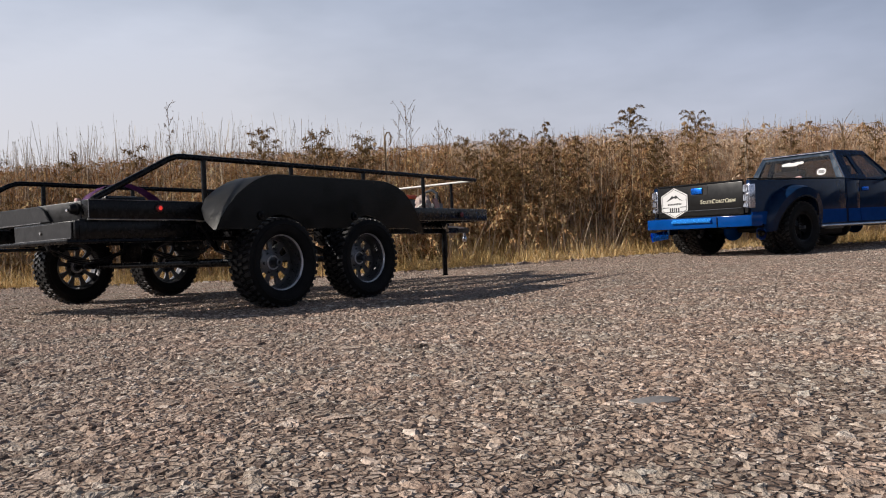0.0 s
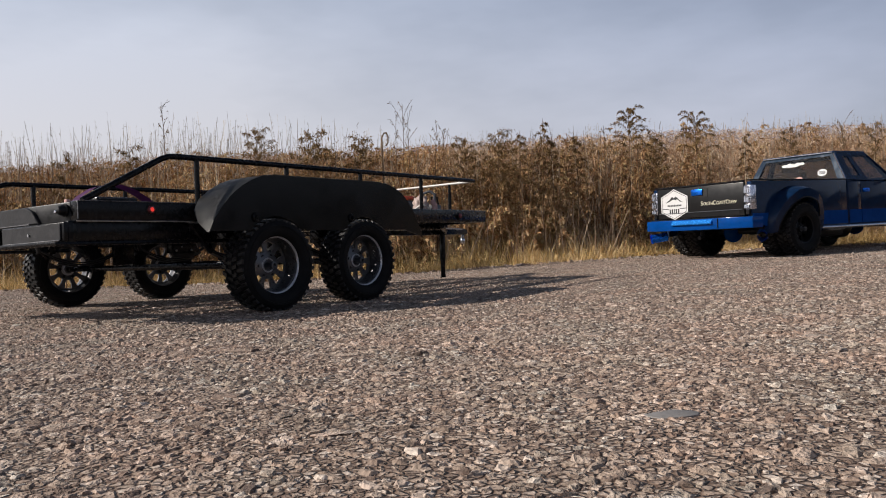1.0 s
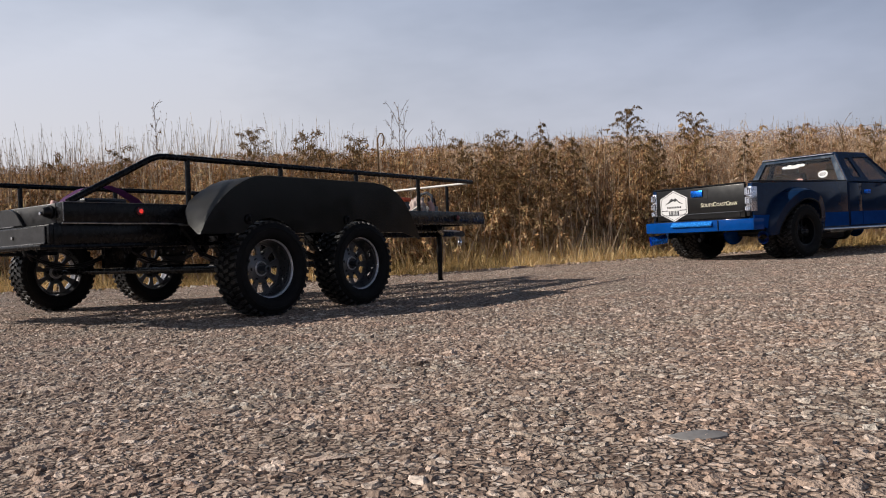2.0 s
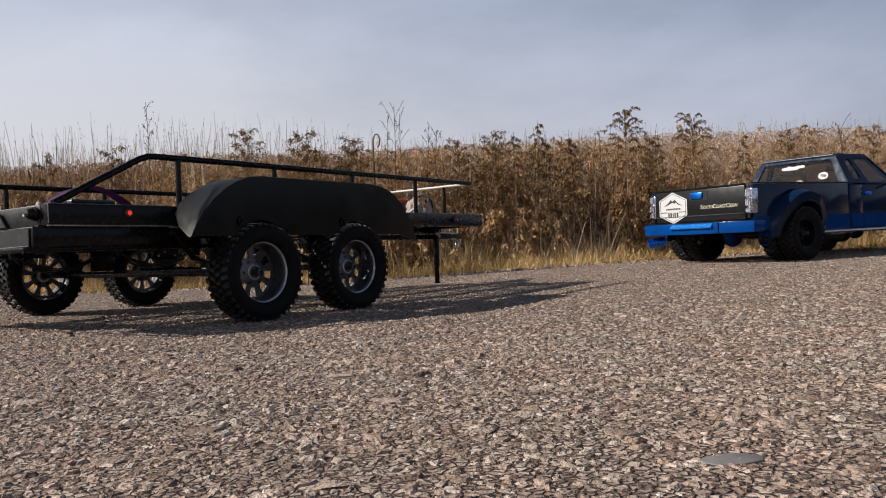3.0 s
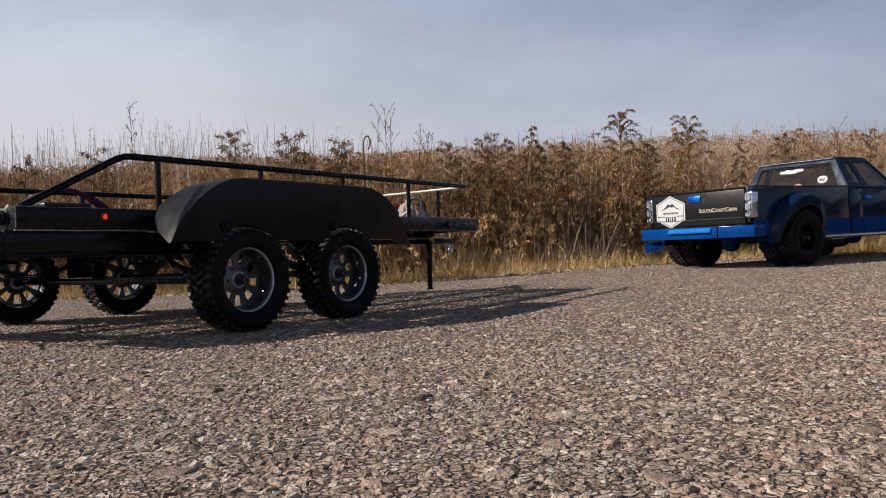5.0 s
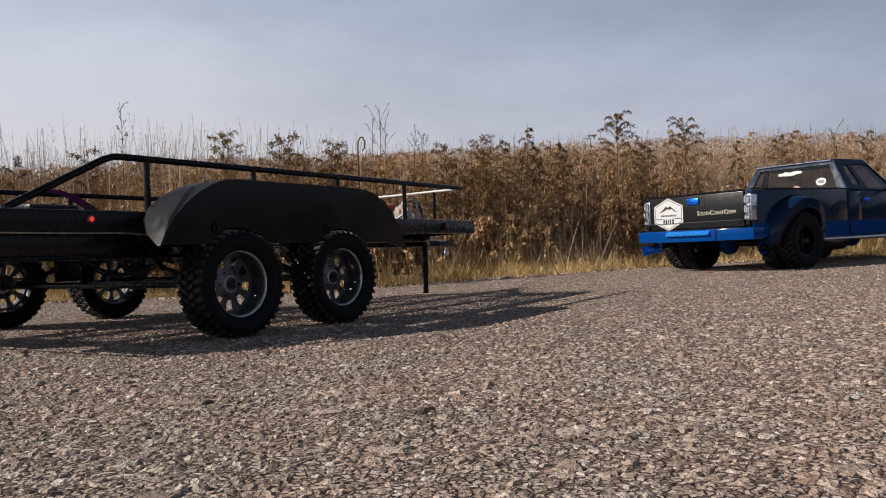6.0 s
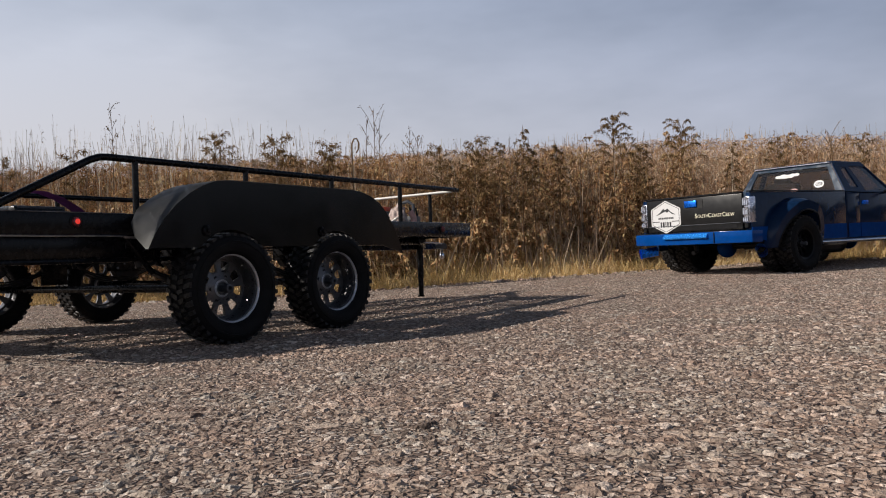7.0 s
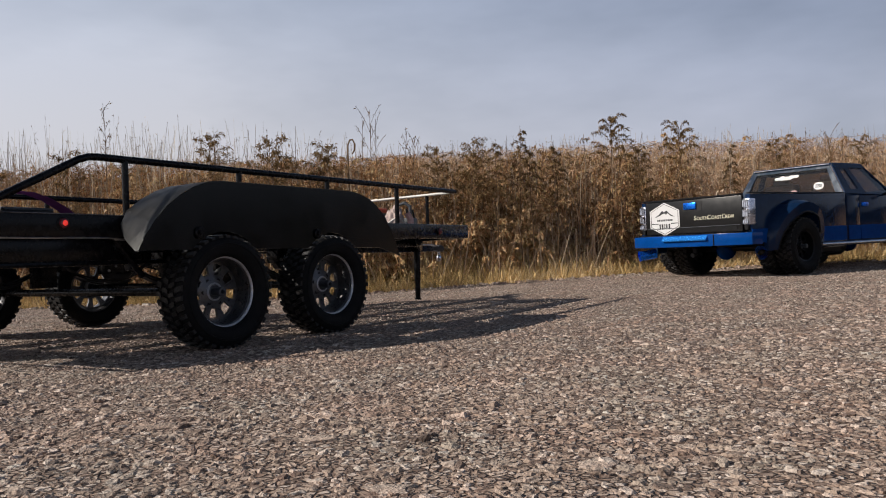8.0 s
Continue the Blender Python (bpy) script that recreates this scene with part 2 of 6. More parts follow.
M_RIM = material("gunmetal_rim", (0.13, 0.13, 0.137), 0.36, metal=0.5, spec=0.5, var=0.2, scale=60)
M_LIP = material("rim_lip", (0.62, 0.62, 0.65), 0.4, metal=0.4, var=0.15, scale=80)
M_CHROME = material("chrome", (0.7, 0.7, 0.72), 0.16, metal=1.0, var=0.08, scale=80, rough_var=0.06)
M_STEEL = material("zinc_steel", (0.45, 0.45, 0.46), 0.35, metal=1.0, var=0.2, scale=80)
M_BAR = material("pale_cord_and_sunlit_rail", (0.62, 0.6, 0.56), 0.4, var=0.12, scale=50)
M_PURPLE = material("purple_webbing", (0.13, 0.03, 0.15), 0.65, var=0.25, scale=120, bump=0.2)
M_PINK = material("pink_cord", (0.55, 0.33, 0.3), 0.7, var=0.3, scale=120)
M_CLOTH = material("pale_canvas", (0.42, 0.33, 0.3), 0.85, var=0.35, scale=70, bump=0.5, bump_scale=150)
M_ORANGE = material("orange_plastic", (0.5, 0.075, 0.025), 0.45, var=0.15, scale=50)
M_GREY = material("grey_plastic", (0.06, 0.065, 0.075), 0.45, var=0.2, scale=50)
M_DARK = material("dark_recess", (0.006, 0.006, 0.007), 0.7, var=0.3, scale=40)
M_RED = lamp_material("red_lamp", (0.75, 0.04, 0.03), 0.85)
M_REDOFF = material("dull_red_lens", (0.16, 0.03, 0.035), 0.25, var=0.2, scale=90)
M_NAVY = material("navy_paint", (0.004, 0.018, 0.055), 0.13, spec=0.22, var=0.15, scale=12, coat=0.0, rough_var=0.04)
M_BLUE = material("blue_paint", (0.001, 0.05, 0.235), 0.12, spec=0.14, var=0.12, scale=12, coat=0.0, rough_var=0.04)
M_ANOD = material("blue_anodised", (0.012, 0.18, 0.85), 0.3, metal=0.8, var=0.15, scale=40)
# anodised blue lightened to stand in for sky and sun on the insert
M_INSERT = material("skylit_blue_insert", (0.03, 0.3, 0.95), 0.22, metal=0.5, spec=0.5, var=0.1, scale=40)
# navy of the cab, lightened to stand in for sky reflected at the rear
M_CABSKY = material("skylit_cab_frame", (0.012, 0.03, 0.06), 0.24, spec=0.22, var=0.3, scale=14, other=(0.022, 0.045, 0.08))
M_TRIM = material("black_trim", (0.005, 0.005, 0.006), 0.38, spec=0.25, var=0.25, scale=40)
M_GATE = material("black_tailgate_paint", (0.01, 0.01, 0.0105), 0.32, spec=0.3, var=0.12, scale=14, rough_var=0.04)
M_WHITE = material("white_decal", (0.64, 0.64, 0.64), 0.45, var=0.05, scale=40)
M_CREAM = material("cream_lettering", (0.7, 0.66, 0.5), 0.45, var=0.05, scale=40)
M_INK = material("decal_ink", (0.02, 0.022, 0.025), 0.5, var=0.1, scale=40)
M_GLASS = glass_material("smoked_glass", (0.5, 0.46, 0.43))
M_LENS = glass_material("clear_lens", (0.75, 0.72, 0.72), 0.12)
M_BOWL = material("lamp_reflector", (0.6, 0.62, 0.7), 0.2, metal=0.8, var=0.4, scale=150)
M_TAN = material("tan_seat", (0.3, 0.2, 0.14), 0.7, var=0.2, scale=50)
M_STRAW = plant_material("dry_straw", [(0.18, 0.098, 0.054), (0.4, 0.236, 0.135), (0.56, 0.358, 0.215), (0.67, 0.476, 0.315), (0.8, 0.64, 0.48)])
M_RUSSET = plant_material("russet_grass", [(0.085, 0.032, 0.01), (0.2, 0.083, 0.025), (0.33, 0.15, 0.05), (0.42, 0.212, 0.078), (0.54, 0.33, 0.15)])
M_LEAF = plant_material("withered_leaves", [(0.17, 0.09, 0.044), (0.4, 0.225, 0.108), (0.58, 0.355, 0.185), (0.43, 0.34, 0.16), (0.66, 0.46, 0.28)])
M_PALE = plant_material("bare_pale_stems", [(0.3, 0.2, 0.13), (0.45, 0.33, 0.23), (0.6, 0.47, 0.35)], thin=0.05)
M_GREYSTALK = plant_material("weathered_stalks", [(0.19, 0.14, 0.1), (0.34, 0.27, 0.2), (0.52, 0.44, 0.34)], thin=0.1)
M_VERGE = plant_material("verge_grass", [(0.3, 0.225, 0.085), (0.57, 0.39, 0.165), (0.7, 0.5, 0.24), (0.82, 0.65, 0.4)])
M_STEM = plant_material("goldenrod_stems", [(0.1, 0.055, 0.03), (0.15, 0.09, 0.045), (0.2, 0.13, 0.07)], thin=0.05)
M_PLUME = plant_material("goldenrod_plumes", [(0.09, 0.055, 0.024), (0.17, 0.105, 0.042), (0.24, 0.15, 0.062), (0.33, 0.21, 0.1)])


# ---- mesh helpers ----
def part(name, bm, mat_, parent=None, label="", sharp=38):
    """Links a bmesh as one mesh object under a thing or part."""
    bmesh.ops.recalc_face_normals(bm, faces=bm.faces)
    for f in bm.faces:
        f.smooth = True
    for e in bm.edges:
        e.smooth = e.is_manifold and e.calc_face_angle(0) < radians(sharp)
    me = bpy.data.meshes.new(name)
    bm.to_mesh(me)
    bm.free()
    me.materials.append(mat_)
    ob = new(name, me)
    if parent:
        ob.parent = parent
    if label:
        ob["label"] = label
    return ob


def empty(name, m=None, parent=None):
    ob = new(name)
    ob.empty_display_size = 0.02
    if m is not None:
        ob.matrix_basis = m
    if parent:
        ob.parent = parent
    return ob


def box(bm, x0, x1, y0, y1, z0, z1, bevel=0.0, segs=1):
    made = bmesh.ops.create_cube(bm, size=1.0)["verts"]
    for v in made:
        v.co = (x0 + (v.co.x + 0.5) * (x1 - x0), y0 + (v.co.y + 0.5) * (y1 - y0), z0 + (v.co.z + 0.5) * (z1 - z0))
    if bevel:
        es = list({e for v in made for e in v.link_edges})
        bmesh.ops.bevel(bm, geom=es, offset=bevel, segments=segs, affect="EDGES", profile=0.5)
    return bm


def prism(bm, pts, a, b, axis="y", bevel=0.0, segs=1):
    """A flat outline of (first, second) coordinates pushed from a to b along an axis."""
    def at(p, q):
        return {"y": (p[0], q, p[1]), "x": (q, p[0], p[1]), "z": (p[0], p[1], q)}[axis]
    v0 = [bm.verts.new(at(p, a)) for p in pts]
    v1 = [bm.verts.new(at(p, b)) for p in pts]
    faces = [bm.faces.new(v0), bm.faces.new(list(reversed(v1)))]
    n = len(pts)
    for i in range(n):
        faces.append(bm.faces.new((v0[i], v1[i], v1[(i + 1) % n], v0[(i + 1) % n])))
    if bevel:
        es = list({e for f in faces[:2] for e in f.edges})
        bmesh.ops.bevel(bm, geom=es, offset=bevel, segments=segs, affect="EDGES", profile=0.5)
    return bm


def lathe(bm, prof, n=32, centre=(0, 0, 0), axis="y", phase=0.0):
    """Turns a closed or open outline of (radius, along) round an axis."""
    rings = []
    for k in range(n):
        a = 2 * math.pi * k / n + phase
        ring = []
        for r, s in prof:
            p = {"y": (r * math.cos(a), s, r * math.sin(a)), "x": (s, r * math.cos(a), r * math.sin(a)), "z": (r * math.cos(a), r * math.sin(a), s)}[axis]
            ring.append(bm.verts.new(Vector(p) + Vector(centre)))
        rings.append(ring)
    for k in range(n):
        a, b = rings[k], rings[(k + 1) % n]
        for i in range(len(prof) - 1):
            bm.faces.new((a[i], a[i + 1], b[i + 1], b[i]))
    return bm


def disc_solid(bm, r, y0, y1, centre=(0, 0, 0), axis="y", n=24, bevel=0.0):
    b = min(bevel, r * 0.5)
    lathe(bm, [(0.0001, y0), (r - b, y0), (r, y0 + b), (r, y1 - b), (r - b, y1), (0.0001, y1)], n, centre, axis)
    bmesh.ops.remove_doubles(bm, verts=bm.verts, dist=0.0003 * 0.9)
    return bm


def tube(bm, pts, r, n=10, caps=True):
    """A round bar along a line of points, with mitred bends."""
    pts = [Vector(p) for p in pts]
    rings = []
    side = None
    for i, p in enumerate(pts):
        d0 = (p - pts[i - 1]).normalized() if i else (pts[1] - p).normalized()
        d1 = (pts[i + 1] - p).normalized() if i < len(pts) - 1 else d0
        d = (d0 + d1).normalized()
        if side is None:
            side = d.orthogonal().normalized()
        side = (side - d * side.dot(d)).normalized()
        up = d.cross(side)
        rings.append([bm.verts.new(p + (side * math.cos(2 * math.pi * k / n) + up * math.sin(2 * math.pi * k / n)) * r) for k in range(n)])
    for a, b in zip(rings, rings[1:]):
        for k in range(n):
            bm.faces.new((a[k], a[(k + 1) % n], b[(k + 1) % n], b[k]))
    if caps:
        bm.faces.new(list(reversed(rings[0])))
        bm.faces.new(rings[-1])
    return bm


def big_mesh(name, verts, faces, mat_, smooth=True):
    """One mesh from arrays: verts (n, 3), faces (m, 3 or 4)."""
    me = bpy.data.meshes.new(name)
    k = faces.shape[1]
    me.vertices.add(len(verts))
    me.vertices.foreach_set("co", np.ascontiguousarray(verts, dtype=np.float32).ravel())
    me.loops.add(faces.size)
    me.loops.foreach_set("vertex_index", np.ascontiguousarray(faces, dtype=np.int32).ravel())
    me.polygons.add(len(faces))
    me.polygons.foreach_set("loop_start", np.arange(0, faces.size, k, dtype=np.int32))
    me.polygons.foreach_set("use_smooth", np.full(len(faces), smooth))
    me.update(calc_edges=True)
    me.validate()
    me.materials.append(mat_)
    return new(name, me)


# ---- ground ----
def ground_z(x, y):
    """The road lies level under the trailer; its climb towards the bend and drop at the left fit the camera's view."""
    q = 0.9 * x + 0.45 * y - 0.75
    drop = 0.012 / (1 + np.exp(-np.clip((y - 1.55) / 0.1, -30, 30))) / (1 + np.exp(np.clip((x + 0.05) / 0.16, -30, 30)))
    return 0.0247 * 0.2 * np.log1p(np.exp(np.clip(q, -9, 1.0) / 0.2)) - drop


def rise(x, y):
    """A bank added behind the verge, hidden by the growth on it, to block sky between the plants."""
    t = np.clip((y - edge_y(x) - 0.4) / 1.0, 0, 1)
    return 0.44 * t * t * (3 - 2 * t)


def edge_y(x):
    """Where the chip seal ends and the verge begins."""
    return np.interp(x, (-6, -1.1, -0.75, -0.5, -0.2, 0.15, 0.66, 1.0, 1.3, 6), (2.0, 1.98, 1.94, 1.92, 1.95, 2.0, 2.09, 2.19, 2.23, 2.5))


def steps(fine, far):
    """Even steps near the middle that grow outwards."""
    a = [0.0]
    while a[-1] < far:
        a.append(a[-1] + max(fine, 0.25 * (a[-1] - 2.5)))
    return np.array(a)


s = steps(0.06, 700.0)
gx = np.concatenate([-s[:0:-1], s])
gy = gx + 1.2
X, Y = np.meshgrid(gx, gy, indexing="ij")
nx, ny = len(gx), len(gy)
idx = np.arange(nx * ny).reshape(nx, ny)
quads = np.stack([idx[:-1, :-1], idx[1:, :-1], idx[1:, 1:], idx[:-1, 1:]], -1).reshape(-1, 4)
hum = np.array([noise.noise((x * 3, y * 3, 0)) for x, y in zip(np.clip(X, -40, 40).ravel(), np.clip(Y, -40, 40).ravel())]).reshape(X.shape)
Zg = ground_z(X, Y) + rise(X, Y) - 0.006 + np.where(Y > edge_y(X) + 0.05, 0.012 * hum, 0)
ground = big_mesh("ground", np.stack([X, Y, Zg], -1).reshape(-1, 3), quads, M_SOIL)
tagged(ground, "dry brown soil under the roadside growth", "ground", kind="structure")

# road sheet: across from its ragged verge edge to the far side behind the camera
rx = np.concatenate([-s[:0:-1], s])
rx = rx[np.abs(rx) < 300]
fx = np.unique(np.concatenate([rx, np.arange(-2.4, 2.6, 0.012)]))
rag = np.array([0.010 * noise.noise((x * 60, 0, 3)) + 0.02 * noise.noise((x * 14, 1, 3)) for x in np.clip(fx, -30, 30)])
top = edge_y(np.clip(fx, -6, 6)) + rag
across = np.concatenate([np.linspace(0, 1, 40) ** 1.0 * 1.6, [2.0, 2.6, 3.6, 5.0, 6.5]])
RX = np.repeat(fx[:, None], len(across), 1)
RY = top[:, None] - across[None, :]
RZ = ground_z(RX, RY)
RZ[:, 0] -= 0.007
idx = np.arange(RX.size).reshape(RX.shape)
quads = np.stack([idx[:-1, :-1], idx[:-1, 1:], idx[1:, 1:], idx[1:, :-1]], -1).reshape(-1, 4)
road = big_mesh("road", np.stack([RX, RY, RZ], -1).reshape(-1, 3), quads, M_ROAD)
tagged(road, "tan and grey chip seal road with loose stone chips", "road", kind="structure")

# ---- trailer ----
# built in metres along (u), across to its left (v) and up; the body leans a little to the far side on its springs
U0, V0 = 0.70, 0.8025
VN, VF = 0.64, 0.965          # the two long beams
LEAN = 0.0215
TRAILER = empty("utility_trailer", Matrix.Translation((0.5534 * U0 - 0.8329 * V0, 0.8329 * U0 + 0.5534 * V0, 0)) @ pose(0, 0, 0, 0, 0, 56.4))
tagged(TRAILER, "black steel tandem axle scale utility trailer standing on chip seal", "trailer")


def trailer_part(name, bm, mat_, label="", parent=None, lean=True, sharp=38):
    for v in bm.verts:
        z = v.co.z - (LEAN * (v.co.y - VN) if lean else 0)
        v.co = (v.co.x - U0, v.co.y - V0, z)
    return part(name, bm, mat_, parent or TRAILER, label, sharp)


def beam(name, u0, u1, v0, v1, z0, z1, mat_=None, bevel=0.0012, label=""):
    return trailer_part(name, box(bmesh.new(), u0, u1, v0, v1, z0, z1, bevel, 2), mat_ or M_BLACK, label)


# frame
beam("side_beam", 0.374, 1.10, VN, VN + 0.012, 0.1005, 0.1195)
beam("side_beam", 0.374, 1.10, VF - 0.012, VF, 0.1005, 0.1195)
beam("front_beam", 1.088, 1.10, VN + 0.0125, VF - 0.0125, 0.1005, 0.1192)
beam("rear_beam", 0.374, 0.386, VN + 0.0125, VF - 0.0125, 0.1005, 0.1190, M_WORNLIT)
for v in (0.72, 0.80, 0.885):
    beam("floor_joist", 0.3865, 1.0875, v - 0.006, v + 0.006, 0.0925, 0.1035)
# open mesh floor of the bed: rods along and across on a few crossbars
bm = bmesh.new()
k = VN + 0.016
while k < VF - 0.014:
    box(bm, 0.3868, 1.0872, k - 0.0008, k + 0.0008, 0.1066, 0.1078)
    k += 0.0105
k = 0.392
while k < 1.085:
    box(bm, k - 0.0008, k + 0.0008, VN + 0.0126, VF - 0.0126, 0.1056, 0.1068)
    k += 0.0105
trailer_part("mesh_floor", bm, M_BLACK, "open black steel mesh floor")["kind"] = "stuff"
for u in (0.52, 0.66, 0.80, 0.94):
    beam("crossbar", u - 0.005, u + 0.005, VN + 0.0125, VF - 0.0125, 0.0985, 0.1052)
# overlapping rear plate with a slanted end, and the ramp pocket behind it
bm = bmesh.new()
prism(bm, [(0.700, 0.1012), (0.9645, 0.1012), (0.9645, 0.1182), (0.722, 0.1182), (0.712, 0.114)], 0.3695, 0.3737, "x", 0.0008)
trailer_part("rear_plate", bm, M_WORNLIT, "scuffed steel plate, greyed for the sunlit rear")
# storage boxes hung under the beam
bm = box(bmesh.new(), 0.362, 0.530, VN + 0.004, 0.752, 0.0815, 0.0995, 0.0012, 2)
side_box = trailer_part("storage_box", bm, M_BLACK)
bm = box(bmesh.new(), 0.3605, 0.3618, VN + 0.008, 0.748, 0.0828, 0.0982, 0.0004)
trailer_part("box_lid", bm, M_WORNLIT, "worn steel lid, greyed for the sunlit rear", side_box)
bm = bmesh.new()
disc_solid(bm, 0.0014, 0.3592, 0.3604, (0, 0.70, 0.09), "x", 12)
trailer_part("lid_rivet", bm, M_STEEL, "", side_box)
bm = box(bmesh.new(), 0.362, 0.40, 0.80, VF - 0.004, 0.0815, 0.0985, 0.0012, 2)
trailer_part("storage_box", bm, M_BLACK)
# thin edge seam of light metal along the beam's lower lip
bm = bmesh.new()
tube(bm, [(0.372, VN - 0.0008, 0.1003), (0.43, VN - 0.001, 0.0999), (0.468, VN - 0.0012, 0.1001), (0.497, VN - 0.0008, 0.0997)], 0.0007, 6)
trailer_part("edge_seam", bm, M_STEEL, "bare bright metal edge")
bm = bmesh.new()
tube(bm, [(0.497, VN - 0.001, 0.0992), (0.507, VN - 0.002, 0.0985), (0.511, VN - 0.001, 0.0998)], 0.0012, 6)
trailer_part("latch_pin", bm, M_STEEL)
# lower skid bar across the back, running forwards on both sides
bm = bmesh.new()
tube(bm, [(0.56, VN + 0.004, 0.0795), (0.354, VN + 0.004, 0.0795), (0.354, VF - 0.004, 0.0825), (0.56, VF - 0.004, 0.0825)], 0.0022, 8)
trailer_part("skid_bar", bm, M_BLACK)
for u, v in ((0.37, VN + 0.006), (0.37, VF - 0.006), (0.535, VN + 0.006), (0.535, VF - 0.006)):
    beam("skid_bracket", u - 0.004, u + 0.004, v - 0.003, v + 0.003, 0.0785, 0.1006)
# scuffed bare edges; their light grey also stands in for edge highlights
for name_, a_, b_, r_ in (("lid_edge", (0.3603, VN + 0.009, 0.0829), (0.3603, 0.747, 0.0829), 0.0006), ("plate_edge", (0.3695, 0.715, 0.1013), (0.3695, 0.963, 0.1013), 0.0006),
                          ("beam_edge", (0.376, VN - 0.0001, 0.1193), (0.50, VN - 0.0001, 0.1193), 0.0004), ("corner_edge", (0.3742, VN + 0.0004, 0.102), (0.3742, VN + 0.0004, 0.119), 0.0005)):
    trailer_part(name_, tube(bmesh.new(), [a_, b_], r_, 6), M_SCUFF, "rubbed metal edge with its highlight")
# hanger plate before the mudguard
bm = bmesh.new()
prism(bm, [(0.5, 0.1003), (0.57, 0.1003), (0.57, 0.088), (0.512, 0.0865), (0.5, 0.089)], VN + 0.001, VN + 0.005, "y", 0.0006)
trailer_part("hanger_plate", bm, M_BLACK)

# rails
RZ_ = 0.1675
RR = 0.0031


def rail_side(v):
    bm = bmesh.new()
    tube(bm, [(0.381, v, 0.1195), (0.47, v, RZ_ - 0.0035), (0.479, v, RZ_ - 0.0006), (0.487, v, RZ_), (1.072, v, RZ_)], RR, 12)
    trailer_part("top_rail", bm, M_BLACK)
    for u in (0.5145, 0.648, 0.785, 0.924):
        bm = bmesh.new()
        tube(bm, [(u, v, 0.119), (u, v, RZ_)], RR * 0.92, 10)
        trailer_part("rail_post", bm, M_BLACK)


rail_side(VN + 0.004)
rail_side(VF - 0.004)
# front rail: sunlight on it is put into a pale colour
bm = bmesh.new()
tube(bm, [(1.069, VN + 0.012, RZ_ - 0.001), (1.069, VF - 0.007, RZ_ - 0.001)], 0.0019, 12)
trailer_part("front_rail", bm, M_BAR, "front rail, pale colour standing in for sunlight")
for v in (0.69, VF - 0.05):
    bm2 = bmesh.new()
    tube(bm2, [(1.069, v, 0.119), (1.069, v, RZ_ - 0.002)], 0.0026, 10)
    trailer_part("front_post", bm2, M_BLACK)


# mudguards: a curved band from the beam out over the tyres, with a flat skirt
def mudguard(vin, vout):
    top = [(0.4825, 0.0865), (0.489, 0.098), (0.499, 0.111), (0.512, 0.1235), (0.527, 0.134), (0.542, 0.1415), (0.557, 0.1463), (0.572, 0.1478),
           (0.753, 0.1478), (0.769, 0.1465), (0.786, 0.1425), (0.803, 0.135), (0.817, 0.124), (0.829, 0.110), (0.839, 0.0945), (0.8475, 0.0775)]
    t = 0.0016
    bm = bmesh.new()
    # the band draws in to a point at both feet
    foot = {0: 0.93, 1: 0.5, 2: 0.16, len(top) - 1: 0.93, len(top) - 2: 0.5, len(top) - 3: 0.16}
    a = [bm.verts.new((u, vin + (vout - vin) * foot.get(i, 0.0), z)) for i, (u, z) in enumerate(top)]
    b = [bm.verts.new((u, vout, z)) for u, z in top]
    for i in range(len(top) - 1):
        bm.faces.new((a[i], a[i + 1], b[i + 1], b[i]))
    bmesh.ops.solidify(bm, geom=bm.faces[:], thickness=t)
    # the band's lighter colour stands in for sun on it
    guard = trailer_part("mudguard", bm, M_SUNLIT, "black sheet metal band, lightened for sun glare", sharp=30)
    # skirt with low cut-outs over the wheels
    low = []
    for k in range(81):
        u = 0.8475 - k * (0.8475 - 0.4825) / 80
        z = 0.087 - 0.0095 * max(0.0, 1 - k / 9)
        for c in (0.575, 0.7245):
            if abs(u - c) < 0.0375:
                z = max(z, 0.05 + math.sqrt(0.0528 ** 2 - (u - c) ** 2))
        low.append((u, z))
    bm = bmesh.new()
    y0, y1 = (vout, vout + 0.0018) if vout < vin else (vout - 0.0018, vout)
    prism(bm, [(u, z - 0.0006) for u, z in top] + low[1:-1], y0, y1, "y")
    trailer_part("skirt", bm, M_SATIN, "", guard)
    out = -1 if vout < vin else 1
    for u in (0.545, 0.70):
        bm = bmesh.new()
        lo, hi = sorted((vout + out * 0.0026, vout - out * 0.0004))
        disc_solid(bm, 0.0052, lo, hi, (u, 0, 0.1015), "y", 16, 0.001)
        lo, hi = sorted((vout + out * 0.0044, vout + out * 0.002))
        disc_solid(bm, 0.0026, lo, hi, (u, 0, 0.1015), "y", 6, 0.0004)
        trailer_part("bolt", bm, M_BLACK, "", guard)
    return guard


mudguard(VN, 0.5895)
mudguard(VF, 1.0155)


